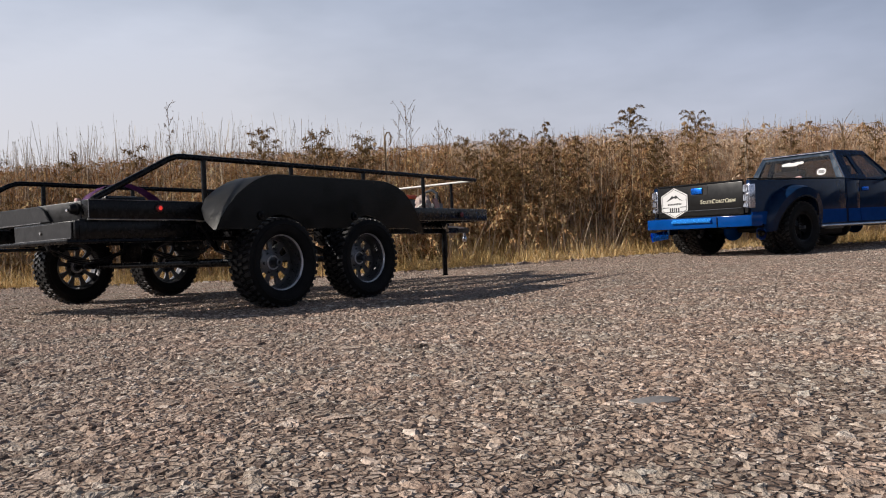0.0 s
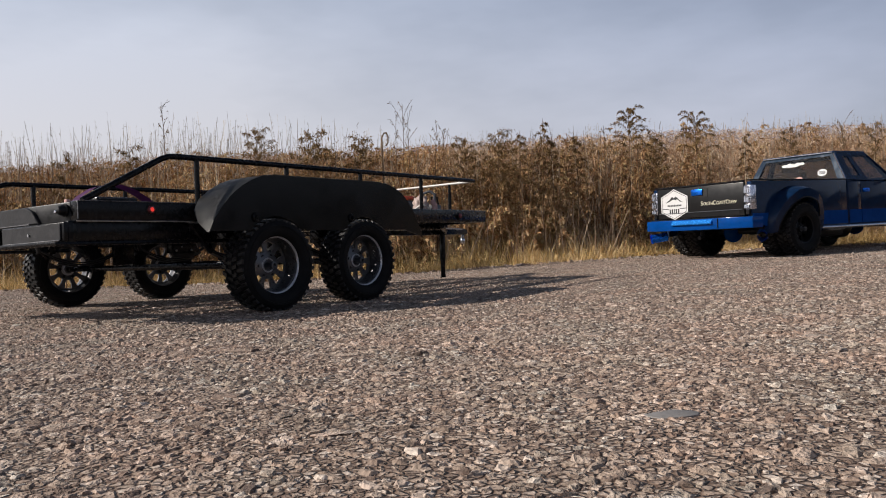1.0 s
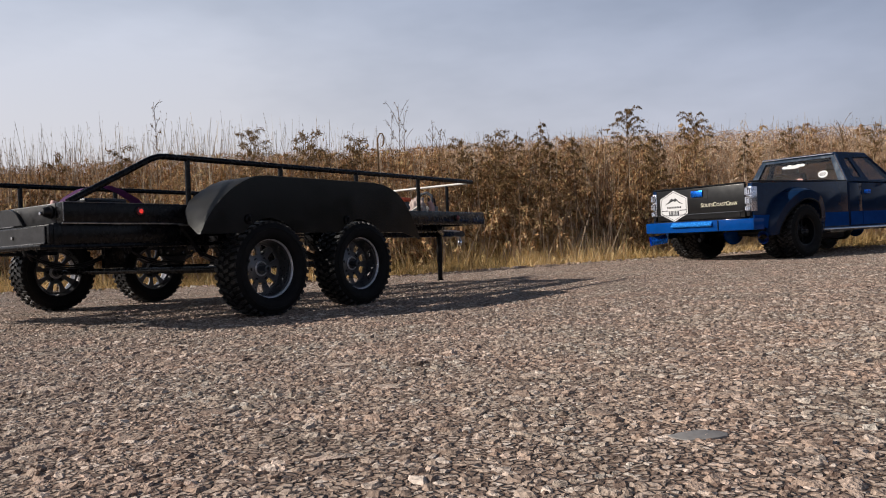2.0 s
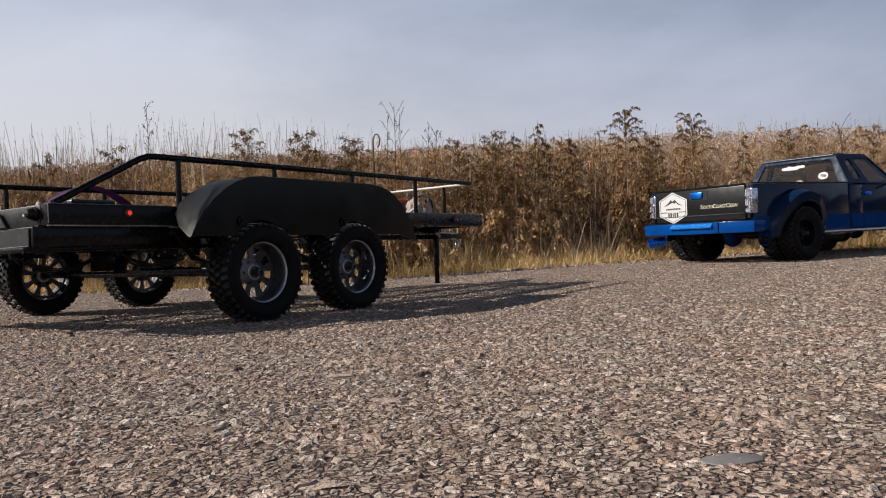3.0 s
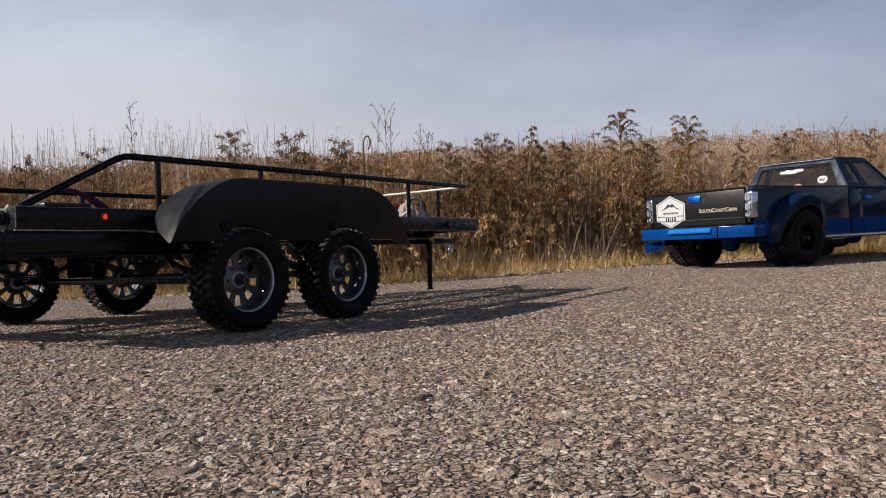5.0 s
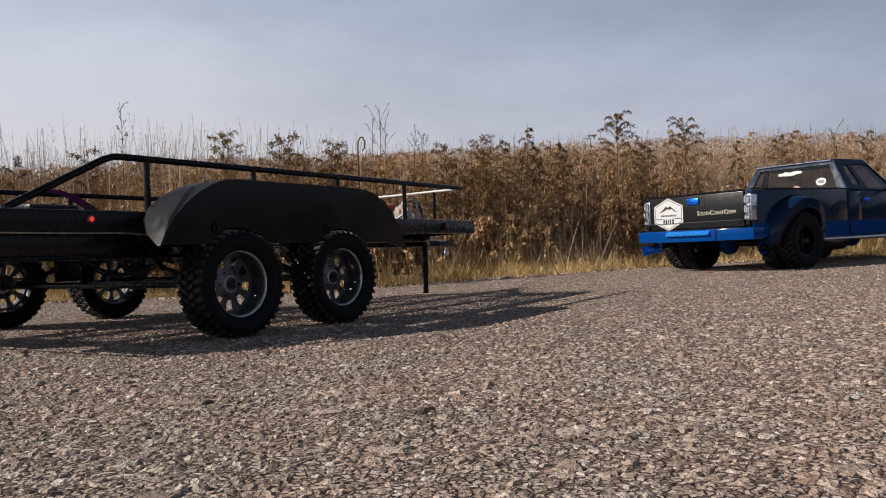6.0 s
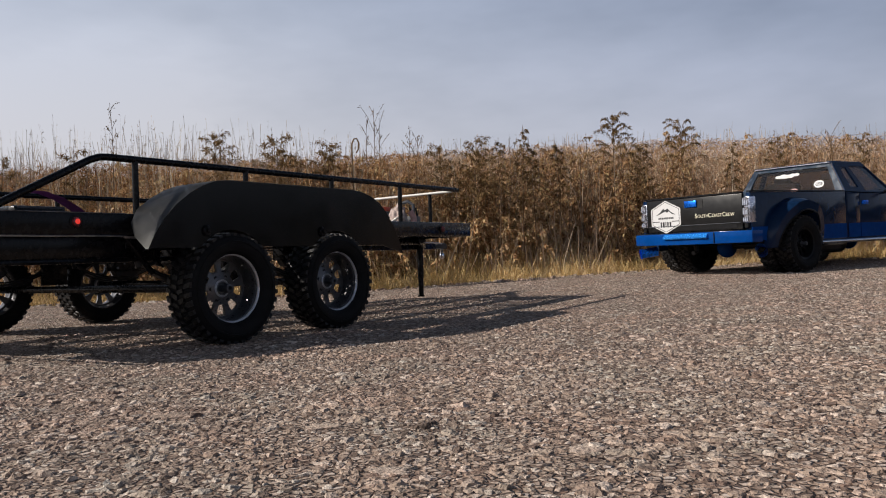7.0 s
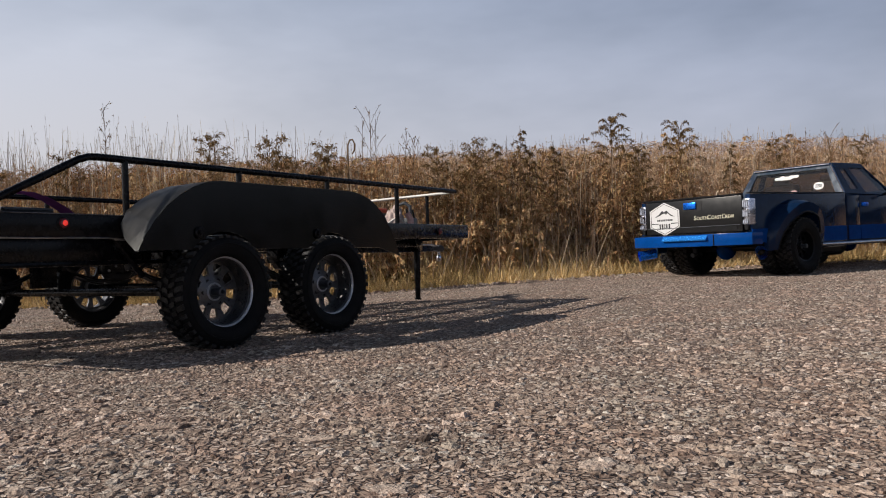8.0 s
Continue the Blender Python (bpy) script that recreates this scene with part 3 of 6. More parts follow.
# wheels
def lug_ring(bm, r, half, count, depth):
    """Chunky tread blocks on both shoulders and the crown of a tyre."""
    for k in range(count):
        for row, (y0, y1, shift) in enumerate(((-half, -half * 0.56, 0.0), (half * 0.56, half, 0.5), (-half * 0.46, -half * 0.04, 0.4), (half * 0.04, half * 0.46, 0.9))):
            a = 2 * math.pi * (k + shift) / count
            w = math.pi * r / count * (0.62 if (row + k) % 2 else 0.5)
            vs = []
            for rr, ww in ((r - depth, w), (r, w * 0.85)):
                for yy in (y0, y1):
                    for sgn in (-1, 1):
                        drop = depth * 0.35 if row < 2 and abs(yy) > half * 0.9 else 0
                        tw = 0.4 * w * (1 if row % 2 else -1) * (1 if yy == y0 else -1)
                        x, z = sgn * ww + tw, rr - drop
                        vs.append(bm.verts.new((x * math.cos(a) - z * math.sin(a), yy, x * math.sin(a) + z * math.cos(a))))
            for f in ((4, 5, 7, 6), (0, 4, 6, 2), (1, 3, 7, 5), (0, 1, 5, 4), (2, 6, 7, 3)):
                bm.faces.new([vs[i] for i in f])


def tyre_mesh(R, rim, half, lugs):
    d = R * 0.045
    c = R - d
    bm = bmesh.new()
    lathe(bm, [(rim * 0.99, 0.0), (rim, -half * 0.80), (rim + 0.07 * R, -half * 0.98), (rim + 0.45 * (R - rim), -half * 1.06), (c - 0.06 * R, -half * 1.02), (c, -half * 0.86),
               (c + 0.01 * R, 0), (c, half * 0.86), (c - 0.06 * R, half * 1.02), (rim + 0.45 * (R - rim), half * 1.06), (rim + 0.07 * R, half * 0.98), (rim, half * 0.80), (rim * 0.99, 0.0)], 48)
    # raised ribs on the sidewall
    for s_ in (-1, 1):
        lathe(bm, [(rim + 0.52 * (R - rim), s_ * half * 1.03), (rim + 0.54 * (R - rim), s_ * half * 1.09), (rim + 0.6 * (R - rim), s_ * half * 1.09), (rim + 0.62 * (R - rim), s_ * half * 1.03)], 48)
    return bm


def barrel_mesh(rim, half):
    """The rolled barrel that carries the tyre."""
    bm = bmesh.new()
    lathe(bm, [(rim * 0.99, half * 0.86), (rim * 0.92, half * 0.80), (rim * 0.88, half * 0.3), (rim * 0.87, -half * 0.5), (rim * 0.97, -half * 0.86),
               (rim * 1.0, -half * 0.86), (rim * 0.9, -half * 0.4), (rim * 0.92, half * 0.4), (rim * 0.99, half * 0.86)], 40)
    return bm


def disc_mesh(rim, dish, spokes):
    """A wheel disc with windows between tapered spokes, set back from the outer face (+y is outside)."""
    bm = bmesh.new()
    radii = (0.16, 0.28, 0.45, 0.62, 0.82, 0.90)
    lift = (0.004, 0.003, 0.001, 0.0, 0.0, 0.0)
    squeeze = (0.0, 0.0, 0.05, 0.2, 0.05, 0.0)
    rings = []
    for r, h, q in zip(radii, lift, squeeze):
        ring = []
        for k in range(spokes * 4):
            step = 2 * math.pi / spokes
            share = (k % 4) / 4 + {1: -q * 0.6, 3: q * 0.6}.get(k % 4, 0.0) * 0.5
            a = step * (k // 4 + share)
            ring.append(bm.verts.new((rim * r * math.cos(a), dish + h * rim / 0.03, rim * r * math.sin(a))))
        rings.append(ring)
    n = spokes * 4
    for i in range(len(radii) - 1):
        for k in range(n):
            # two of each four fields between hub and outer band are open
            if i in (2, 3) and k % 4 in (1, 2):
                continue
            bm.faces.new((rings[i][k], rings[i][(k + 1) % n], rings[i + 1][(k + 1) % n], rings[i + 1][k]))
    bmesh.ops.recalc_face_normals(bm, faces=bm.faces)
    bmesh.ops.solidify(bm, geom=bm.faces[:], thickness=rim * 0.09)
    return bm


def wheel(parent, m, R, rim, half, dish, spokes=8, lugs=22, rim_mat=None, lip=True, nuts=6, inset=0.0):
    """A wheel about its own y axis, whose outside is +y; inset: how far the rim's lip lies inside the tyre's bulge."""
    w = empty("wheel", m, parent)
    part("tyre", tyre_mesh(R, rim, half, lugs), M_RUBBER, w, "black knobbly rubber tyre", 50)
    bm = bmesh.new()
    lug_ring(bm, R, half * 0.95, lugs, R * 0.045)
    part("tread", bm, M_TREAD, w, sharp=50)["kind"] = "stuff"
    hr = half * (0.8 if inset else 1.0)
    out = half - inset
    bm = barrel_mesh(rim * 1.02, hr)
    for v in bm.verts:
        v.co.y += out - hr
    part("rim", bm, rim_mat or M_BARREL, w)
    part("wheel_disc", disc_mesh(rim * 1.02, dish, spokes), rim_mat or M_RIM, w)
    if lip:
        bm = bmesh.new()
        lathe(bm, [(rim * 0.955, out - half * 0.06), (rim * 0.962, out + half * 0.02), (rim * 1.0, out + half * 0.07), (rim * 1.025, out - half * 0.1), (rim * 0.955, out - half * 0.06)], 48)
        part("rim_lip", bm, M_LIP, w, "bright machined lip")
    bm = bmesh.new()
    lathe(bm, [(rim * 0.19, dish), (rim * 0.27, dish), (rim * 0.27, dish + rim * 0.2), (rim * 0.235, dish + rim * 0.24), (rim * 0.19, dish + rim * 0.2)], 24)
    part("hub", bm, M_LIP if lip else M_TRIM, w)
    bm = bmesh.new()
    disc_solid(bm, rim * 0.2, dish, dish + rim * 0.16, axis="y", n=24, bevel=0.0005)
    disc_solid(bm, rim * 0.11, dish + rim * 0.12, dish + rim * 0.42, axis="y", n=16, bevel=0.0006)
    lathe(bm, [(rim * 0.11, dish + rim * 0.42), (rim * 0.14, dish + rim * 0.44), (rim * 0.13, dish + rim * 0.56), (rim * 0.07, dish + rim * 0.57), (rim * 0.07, dish + rim * 0.42)], 18)
    part("hub_cap", bm, M_GREY, w, "dark axle cap")
    for k in range(nuts):
        a = 2 * math.pi * (k + 0.5) / nuts
        bm = bmesh.new()
        disc_solid(bm, rim * 0.065, dish, dish + rim * 0.17, (rim * 0.36 * math.cos(a), 0, rim * 0.36 * math.sin(a)), "y", 6)
        part("nut", bm, M_TRIM, w)
    return w


WR, WH, VIEW_TOE = 0.0507, 0.0176, -5   # wheels turned 5 degrees on straight axles to fit the camera's view
for u in (0.575, 0.7245):
    for v, turn in ((0.6025, 180), (0.9958, 0)):
        wheel(TRAILER, pose(u - U0, v - V0, WR, 0, 17 * u * 100 % 45, turn + VIEW_TOE), WR, 0.0312, WH, -0.009, 9, 38, inset=0.0062)
    bm = bmesh.new()
    tube(bm, [(u, 0.612, WR), (u, 0.995, WR)], 0.0038, 12)
    trailer_part("axle", bm, M_BLACK, lean=False)
# leaf springs, shackles and shock absorbers inboard of the wheels
for v in (0.645, 0.956):
    for u in (0.575, 0.7245):
        for k in range(3):
            L = 0.060 - 0.014 * k
            bm = bmesh.new()
            pts = [(u + L * (j / 6 - 0.5) * 2, v, 0.056 + 0.0024 * k * -1 + 0.018 * (j / 6 * 2 - 1) ** 2 * (L / 0.06) ** 2 + 0.002) for j in range(7)]
            for p, q in zip(pts, pts[1:]):
                vs = [bm.verts.new((p[0], p[1] + dy, p[2] + dz)) for dy in (-0.004, 0.004) for dz in (0, 0.0018)] + [bm.verts.new((q[0], q[1] + dy, q[2] + dz)) for dy in (-0.004, 0.004) for dz in (0, 0.0018)]
                for f in ((0, 1, 5, 4), (2, 6, 7, 3), (1, 3, 7, 5), (0, 4, 6, 2)):
                    bm.faces.new([vs[i] for i in f])
            bmesh.ops.remove_doubles(bm, verts=bm.verts, dist=0.0001)
            trailer_part("leaf_spring", bm, M_WORNLIT, lean=False)
        for sgn in (-1, 1):
            bm = bmesh.new()
            tube(bm, [(u + sgn * 0.059, v, 0.073), (u + sgn * 0.064, v, 0.0935)], 0.0028, 8)
            trailer_part("shackle", bm, M_WORNLIT, lean=False)
    bm = bmesh.new()
    tube(bm, [(0.50, v - 0.003 if v < 0.8 else v + 0.003, 0.0985), (0.528, v - 0.003 if v < 0.8 else v + 0.003, 0.067)], 0.0026, 10)
    trailer_part("shock_absorber", bm, M_BLACK, lean=False)

# hangers and brake carriers between the wheels, with bright bolts
beam("centre_hanger", 0.622, 0.678, 0.652, 0.660, 0.050, 0.1003)
beam("centre_hanger", 0.612, 0.642, 0.936, 0.944, 0.060, 0.1003)
for u, v0, z0 in ((0.575, 0.648, 0.0745), (0.7245, 0.648, 0.0745), (0.7245, 0.932, 0.074)):
    beam("brake_carrier", u - 0.02, u + 0.026, v0, v0 + 0.016, z0, 0.0925)
    bm = bmesh.new()
    prism(bm, [(u - 0.019, z0), (u + 0.024, z0), (u + 0.012, z0 - 0.009), (u - 0.014, z0 - 0.006)], v0 + 0.003, v0 + 0.012, "y", 0.001)
    trailer_part("brake_arm", bm, M_WORNLIT)
    for du, dz, s_ in ((-0.016, 0.0035, 0.0017), (-0.006, 0.0085, 0.0012), (0.011, 0.0035, 0.0015)):
        bm = bmesh.new()
        disc_solid(bm, s_, v0 - 0.0022, v0 + 0.0002, (u + du, 0, z0 + dz), "y", 8, 0.0004)
        trailer_part("carrier_bolt", bm, M_STEEL)

# lamps
def marker_lamp(u, z, lens, label):
    bm = bmesh.new()
    disc_solid(bm, 0.0053, VN - 0.0016, VN + 0.0002, (u, 0, z), "y", 20, 0.0006)
    base = trailer_part("marker_lamp", bm, M_TRIM)
    bm = bmesh.new()
    lathe(bm, [(0.0022, VN - 0.0034), (0.0036, VN - 0.003), (0.0042, VN - 0.0012)], 18, (u, 0, z))
    trailer_part("lens_ring", bm, M_REDOFF, "", base)
    bm = bmesh.new()
    lathe(bm, [(0.0001, VN - 0.0046), (0.0012, VN - 0.0043), (0.0021, VN - 0.0037), (0.0025, VN - 0.0028)], 16, (u, 0, z))
    trailer_part("lens", bm, lens, label, base)


marker_lamp(0.452, 0.1117, M_RED, "lit red lens")
marker_lamp(1.019, 0.1102, M_REDOFF, "unlit dull red lens")
bm = bmesh.new()
disc_solid(bm, 0.0062, 0.3705, 0.3738, (0, 0.6585, 0.1112), "x", 20, 0.001)
rear_lamp = trailer_part("rear_lamp", bm, M_TRIM)
bm = bmesh.new()
lathe(bm, [(0.0001, 0.3645), (0.003, 0.3652), (0.0046, 0.3675), (0.0052, 0.3706)], 18, (0, 0.6585, 0.1112), "x")
trailer_part("lens", bm, M_TRIM, "smoky dark lens", rear_lamp)
bm = bmesh.new()
disc_solid(bm, 0.0016, 0.3632, 0.3656, (0, 0.6598, 0.1098), "x", 10, 0.0004)
trailer_part("bulb", bm, M_CHROME, "", rear_lamp)

# tongue, jack and coupler
bm = bmesh.new()
prism(bm, [(1.0, 0.0885), (1.0, 0.1005), (1.06, 0.1005), (1.11, 0.0975), (1.245, 0.0975), (1.245, 0.0875), (1.10, 0.0875)], 0.7925, 0.8095, "y", 0.001)
trailer_part("tongue", bm, M_BLACK)
for sgn in (-1, 1):
    bm = bmesh.new()
    tube(bm, [(1.03, 0.801 + sgn * 0.12, 0.097), (1.2, 0.801 + sgn * 0.012, 0.093)], 0.0045, 8)
    trailer_part("tongue_brace", bm, M_BLACK)
bm = bmesh.new()
tube(bm, [(1.19, 0.79, 0.117), (1.19, 0.79, 0.04)], 0.0052, 14)
jack = trailer_part("jack", bm, M_BLACK)
bm = box(bmesh.new(), 1.160, 1.2, 0.7835, 0.812, 0.0978, 0.1125, 0.0012, 2)
trailer_part("jack_bracket", bm, M_BLACK, "", jack)
bm = bmesh.new()
tube(bm, [(1.19, 0.79, 0.0405), (1.19, 0.79, 0.0105)], 0.0043, 14)
disc_solid(bm, 0.0056, 0.0085, 0.0108, (1.19, 0.79, 0), "z", 18, 0.0005)
trailer_part("jack_foot", bm, M_BLACK, "", jack)
bm = bmesh.new()
prism(bm, [(1.245, 0.0885), (1.245, 0.0955), (1.262, 0.0955), (1.275, 0.0985), (1.284, 0.0965), (1.287, 0.0905), (1.282, 0.0868), (1.262, 0.0885)], 0.7945, 0.8075, "y", 0.0015, 2)
coupler = trailer_part("coupler", bm, M_WORNLIT, "worn grey steel coupler")
bm = bmesh.new()
lathe(bm, [(0.0001, 0.0875), (0.0026, 0.0872), (0.0026, 0.081), (0.0042, 0.079), (0.0048, 0.0755), (0.0042, 0.0722), (0.002, 0.0702), (0.0001, 0.0698)], 18, (1.277, 0.801, 0), "z")
trailer_part("hitch_pin", bm, M_CHROME, "bright chrome pin", coupler)
bm = bmesh.new()
tube(bm, [(1.105, 0.775, 0.0985), (1.15, 0.772, 0.0972), (1.2, 0.776, 0.0982), (1.25, 0.784, 0.0965)], 0.0012, 6)
trailer_part("brake_cable", bm, M_STEEL)

# ---- load on the deck ----
def deck_z(v):
    return 0.108 - LEAN * (v - VN)


def on_deck(name, u, v, label, category, m=None):
    p = TRAILER.matrix_basis @ Vector((u - U0, v - V0, deck_z(v) + 0.0002))
    e = empty(name, Matrix.Translation(p) @ pose(0, 0, 0, 0, 0, 56.4))
    return tagged(e, label, category)


# dark case with an arched purple strap over it
case = on_deck("storage_case", 0.515, 0.80, "dark case with a broad purple strap arched over it", "case")
bm = box(bmesh.new(), -0.036, 0.016, -0.031, 0.008, 0.0, 0.029, 0.003, 2)
part("case_body", bm, M_BLACK, case)
bm = box(bmesh.new(), -0.034, 0.014, -0.0318, -0.0300, 0.0262, 0.0285, 0.0004)
part("pale_band", bm, M_GREY, case, "thin grey band")
bm = bmesh.new()
arc = [(-0.062, 0.0), (-0.055, 0.015), (-0.043, 0.0265), (-0.029, 0.0345), (-0.013, 0.0388), (0.002, 0.0382), (0.018, 0.0335), (0.034, 0.0255), (0.049, 0.0145), (0.062, 0.0)]
a = [bm.verts.new((x * 1.08 - 0.008, -0.034, z * 1.12)) for x, z in arc]
b = [bm.verts.new((x * 1.08 - 0.008, -0.019 + 0.1 * max(0, x), z * 1.09)) for x, z in arc]
for i in range(len(arc) - 1):
    bm.faces.new((a[i], a[i + 1], b[i + 1], b[i]))
bmesh.ops.solidify(bm, geom=bm.faces[:], thickness=0.003)
part("strap", bm, M_PURPLE, case, "purple webbing strap")
bm = bmesh.new()
tube(bm, [(-0.078, -0.038, 0.0), (-0.0775, -0.038, 0.012), (-0.0765, -0.038, 0.019), (-0.075, -0.0375, 0.023)], 0.0038, 10)
part("strap_end", bm, M_PINK, case, "pale pink rolled strap end")

# rolled canvas bundle tied with cord
bundle = on_deck("canvas_bundle", 1.028, 0.72, "crumpled pale canvas bundle tied with cord", "bundle")
bm = bmesh.new()
bmesh.ops.create_icosphere(bm, subdivisions=4, radius=1.0)
for v in bm.verts:
    n_ = noise.noise(v.co * 2.1) * 0.35 + noise.noise(v.co * 5.2) * 0.16 - 0.12 * abs(math.sin(v.co.x * 7 + v.co.z * 4))
    s_ = 1 + n_
    v.co = (v.co.x * 0.0105 * s_, v.co.y * 0.014 * s_, 0.019 + v.co.z * 0.0205 * s_)
zmin = min(v.co.z for v in bm.verts)
for v in bm.verts:
    v.co.z -= zmin
part("canvas", bm, M_CLOTH, bundle, sharp=80)
bm = bmesh.new()
tube(bm, [(0.0105 * math.cos(a_) , 0.014 * math.sin(a_), 0.021 + 0.004 * math.sin(a_ * 2)) for a_ in [k * math.pi / 8 for k in range(17)]], 0.0013, 6)
part("cord", bm, M_BAR, bundle)
bm = bmesh.new()
tube(bm, [(0.012, -0.014, 0.0), (0.016, -0.017, 0.013), (0.017, -0.016, 0.024), (0.014, -0.012, 0.033)], 0.0046, 10)
part("roll", bm, M_PINK, bundle, "rolled brown-pink cloth end")

fuel = on_deck("lidded_box", 1.03, 0.765, "small dark grey box with a flat orange lid", "box")
bm = box(bmesh.new(), -0.014, 0.014, -0.02, 0.02, 0.0, 0.036, 0.003, 2)
part("box_body", bm, M_GREY, fuel)
bm = bmesh.new()
box(bm, -0.0155, 0.0155, -0.0215, 0.0215, 0.0362, 0.0425, 0.0016, 2)
part("lid", bm, M_ORANGE, fuel, "orange plastic lid")

tool = on_deck("tool_box", 1.0625, 0.735, "grey tool box with a tall bent handle", "tool box")
bm = box(bmesh.new(), -0.012, 0.012, -0.024, 0.024, 0.0, 0.027, 0.002, 2)
part("tool_body", bm, M_GREY, tool)
bm = bmesh.new()
tube(bm, [(0.002, -0.018, 0.0265), (0.002, -0.018, 0.044), (0.0, -0.01, 0.0495), (-0.001, 0.004, 0.0465), (-0.001, 0.008, 0.0265)], 0.0026, 8)
part("tool_handle", bm, M_GREY, tool)
for dx in (-0.008, 0.008):
    bm = bmesh.new()
    tube(bm, [(dx, -0.021, 0.0265), (dx, -0.018, 0.04)], 0.0016, 8)
    part("tool_latch", bm, M_TRIM, tool)

# ---- pickup truck ----
TRUCK = empty("pickup_truck", pose(0.6905, 1.7892, float(ground_z(0.6905, 1.7892)), 0, -0.9, 32.3) @ Matrix.Diagonal((0.972, 0.955, 0.972, 1)))
tagged(TRUCK, "dark navy scale pickup truck with bright blue lower stripe and bumper", "pickup truck")
TW = 0.14                     # half the body's width
TAIL = -0.012                 # how far the tail parts sit behind their drawing
RA = -0.016                   # where the rear axle sits
FA = 0.475                    # front axle ahead of the rear one
TR = 0.0575                   # wheel radius


def tp(name, bm, mat_, parent=None, label="", sharp=38):
    return part(name, bm, mat_, parent or TRUCK, label, sharp)


def arch(cx, r, z0, n=14, cz=0.058):
    """Points of a wheel arch from its front foot over the top to its rear foot."""
    a0 = math.asin(max(-1, min(1, (z0 - cz) / r)))
    return [(cx + r * math.cos(a0 + (math.pi - 2 * a0) * k / n), cz + r * math.sin(a0 + (math.pi - 2 * a0) * k / n)) for k in range(n + 1)]


def slab(bm, a, b, c, d, t):
    """A thin plate on four corners, thickened to both sides."""
    a, b, c, d = (Vector(p) for p in (a, b, c, d))
    n = (b - a).cross(d - a).normalized() * t / 2
    lo = [bm.verts.new(p - n) for p in (a, b, c, d)]
    hi = [bm.verts.new(p + n) for p in (a, b, c, d)]
    bm.faces.new(list(reversed(lo)))
    bm.faces.new(hi)
    for i in range(4):
        bm.faces.new((lo[i], lo[(i + 1) % 4], hi[(i + 1) % 4], hi[i]))
    return bm


def patch(q, s0, s1, t0, t1):
    """Corners of a piece of a four-cornered face, by shares along and up."""
    a, b, c, d = (Vector(p) for p in q)
    def at(s_, t_):
        return (a * (1 - s_) + b * s_) * (1 - t_) + (d * (1 - s_) + c * s_) * t_
    return at(s0, t0), at(s1, t0), at(s1, t1), at(s0, t1)


SILL, BELT = 0.060, 0.163
# cargo bed
bm = bmesh.new()
side = [(-0.155, 0.075), (-0.155, 0.1635), (0.183, 0.1655), (0.183, SILL), (0.058, SILL)] + arch(RA, 0.067, 0.062)[0:] + [(-0.091, 0.066)]
for sgn in (-1, 1):
    prism(bm, side, sgn * TW, sgn * (TW - 0.012), "y", 0.0022, 2)
box(bm, -0.151, 0.181, -TW + 0.0125, TW - 0.0125, 0.118, 0.124)
box(bm, 0.175, 0.1825, -TW + 0.0125, TW - 0.0125, 0.1, 0.164, 0.001)
bed = tp("cargo_bed", bm, M_NAVY)
bm = bmesh.new()
for sgn in (-1, 1):
    box(bm, -0.153, 0.182, sgn * TW - 0.006 - sgn * 0.006, sgn * TW + 0.006 - sgn * 0.006, 0.1652, 0.168, 0.001)
tp("bed_rail_cap", bm, M_TRIM, bed)
# wide flares over the twin rear wheels, narrower ones in front
def flare(cx, y_in, y_out, r0, r1, sgn):
    bm = bmesh.new()
    n = 20
    rings = []
    for k in range(n + 1):
        a = math.radians(-4 + 188 * k / n)
        fade = min(1, 0.35 + 1.9 * min(k, n - k) / n)
        prof = [(r1 + 0.004, y_in), (r1 + 0.002, y_in + (y_out - y_in) * 0.35 * fade), (r1 - 0.001, y_in + (y_out - y_in) * 0.8 * fade), (r1 - 0.005, y_in + (y_out - y_in) * fade),
                (r0 + 0.001, y_in + (y_out - y_in) * fade), (r0, y_in + (y_out - y_in) * 0.9 * fade), (r0, y_in)]
        rings.append([bm.verts.new((cx + r * math.cos(a), sgn * y, 0.058 + r * math.sin(a))) for r, y in prof])
    for a, b in zip(rings, rings[1:]):
        for i in range(len(a)):
            bm.faces.new((a[i], a[(i + 1) % len(a)], b[(i + 1) % len(a)], b[i]))
    bm.faces.new(rings[0])
    bm.faces.new(list(reversed(rings[-1])))
    return bm


for sgn in (-1, 1):
    fl = tp("rear_flare", flare(RA, TW - 0.004, 0.174, 0.0675, 0.092, sgn), M_NAVY, bed)
    bm = bmesh.new()
    n_ = 20
    tube(bm, [(RA + 0.0685 * math.cos(a_), sgn * (TW - 0.004 + (0.178 - TW) * min(1, 0.35 + 1.9 * min(k, n_ - k) / n_)), 0.058 + 0.0685 * math.sin(a_)) for k, a_ in ((k, math.radians(-4 + 188 * k / n_)) for k in range(n_ + 1))], 0.0017, 6)
    tp("flare_lip", bm, M_TRIM, fl)
# inner wheel housings
for cx in (RA, FA):
    for sgn in (-1, 1):
        bm = bmesh.new()
        lathe(bm, [(0.0655, sgn * (TW - 0.05)), (0.0655, sgn * (TW - 0.003))], 28, (cx, 0, 0.058))
        for f in [f for f in bm.faces if f.calc_center_median().z < 0.058]:
            bm.faces.remove(f)
        tp("wheel_housing", bm, M_DARK)

# tailgate with handle, decals and lettering
bm = box(bmesh.new(), -0.1478, -0.1402, -0.1235, 0.1235, 0.0925, 0.163, 0.0016, 2)
gate = tp("tailgate", bm, M_GATE)
gate.location.x = TAIL
bm = box(bmesh.new(), -0.1486, -0.1474, -0.112, 0.112, 0.094, 0.1045, 0.0004)
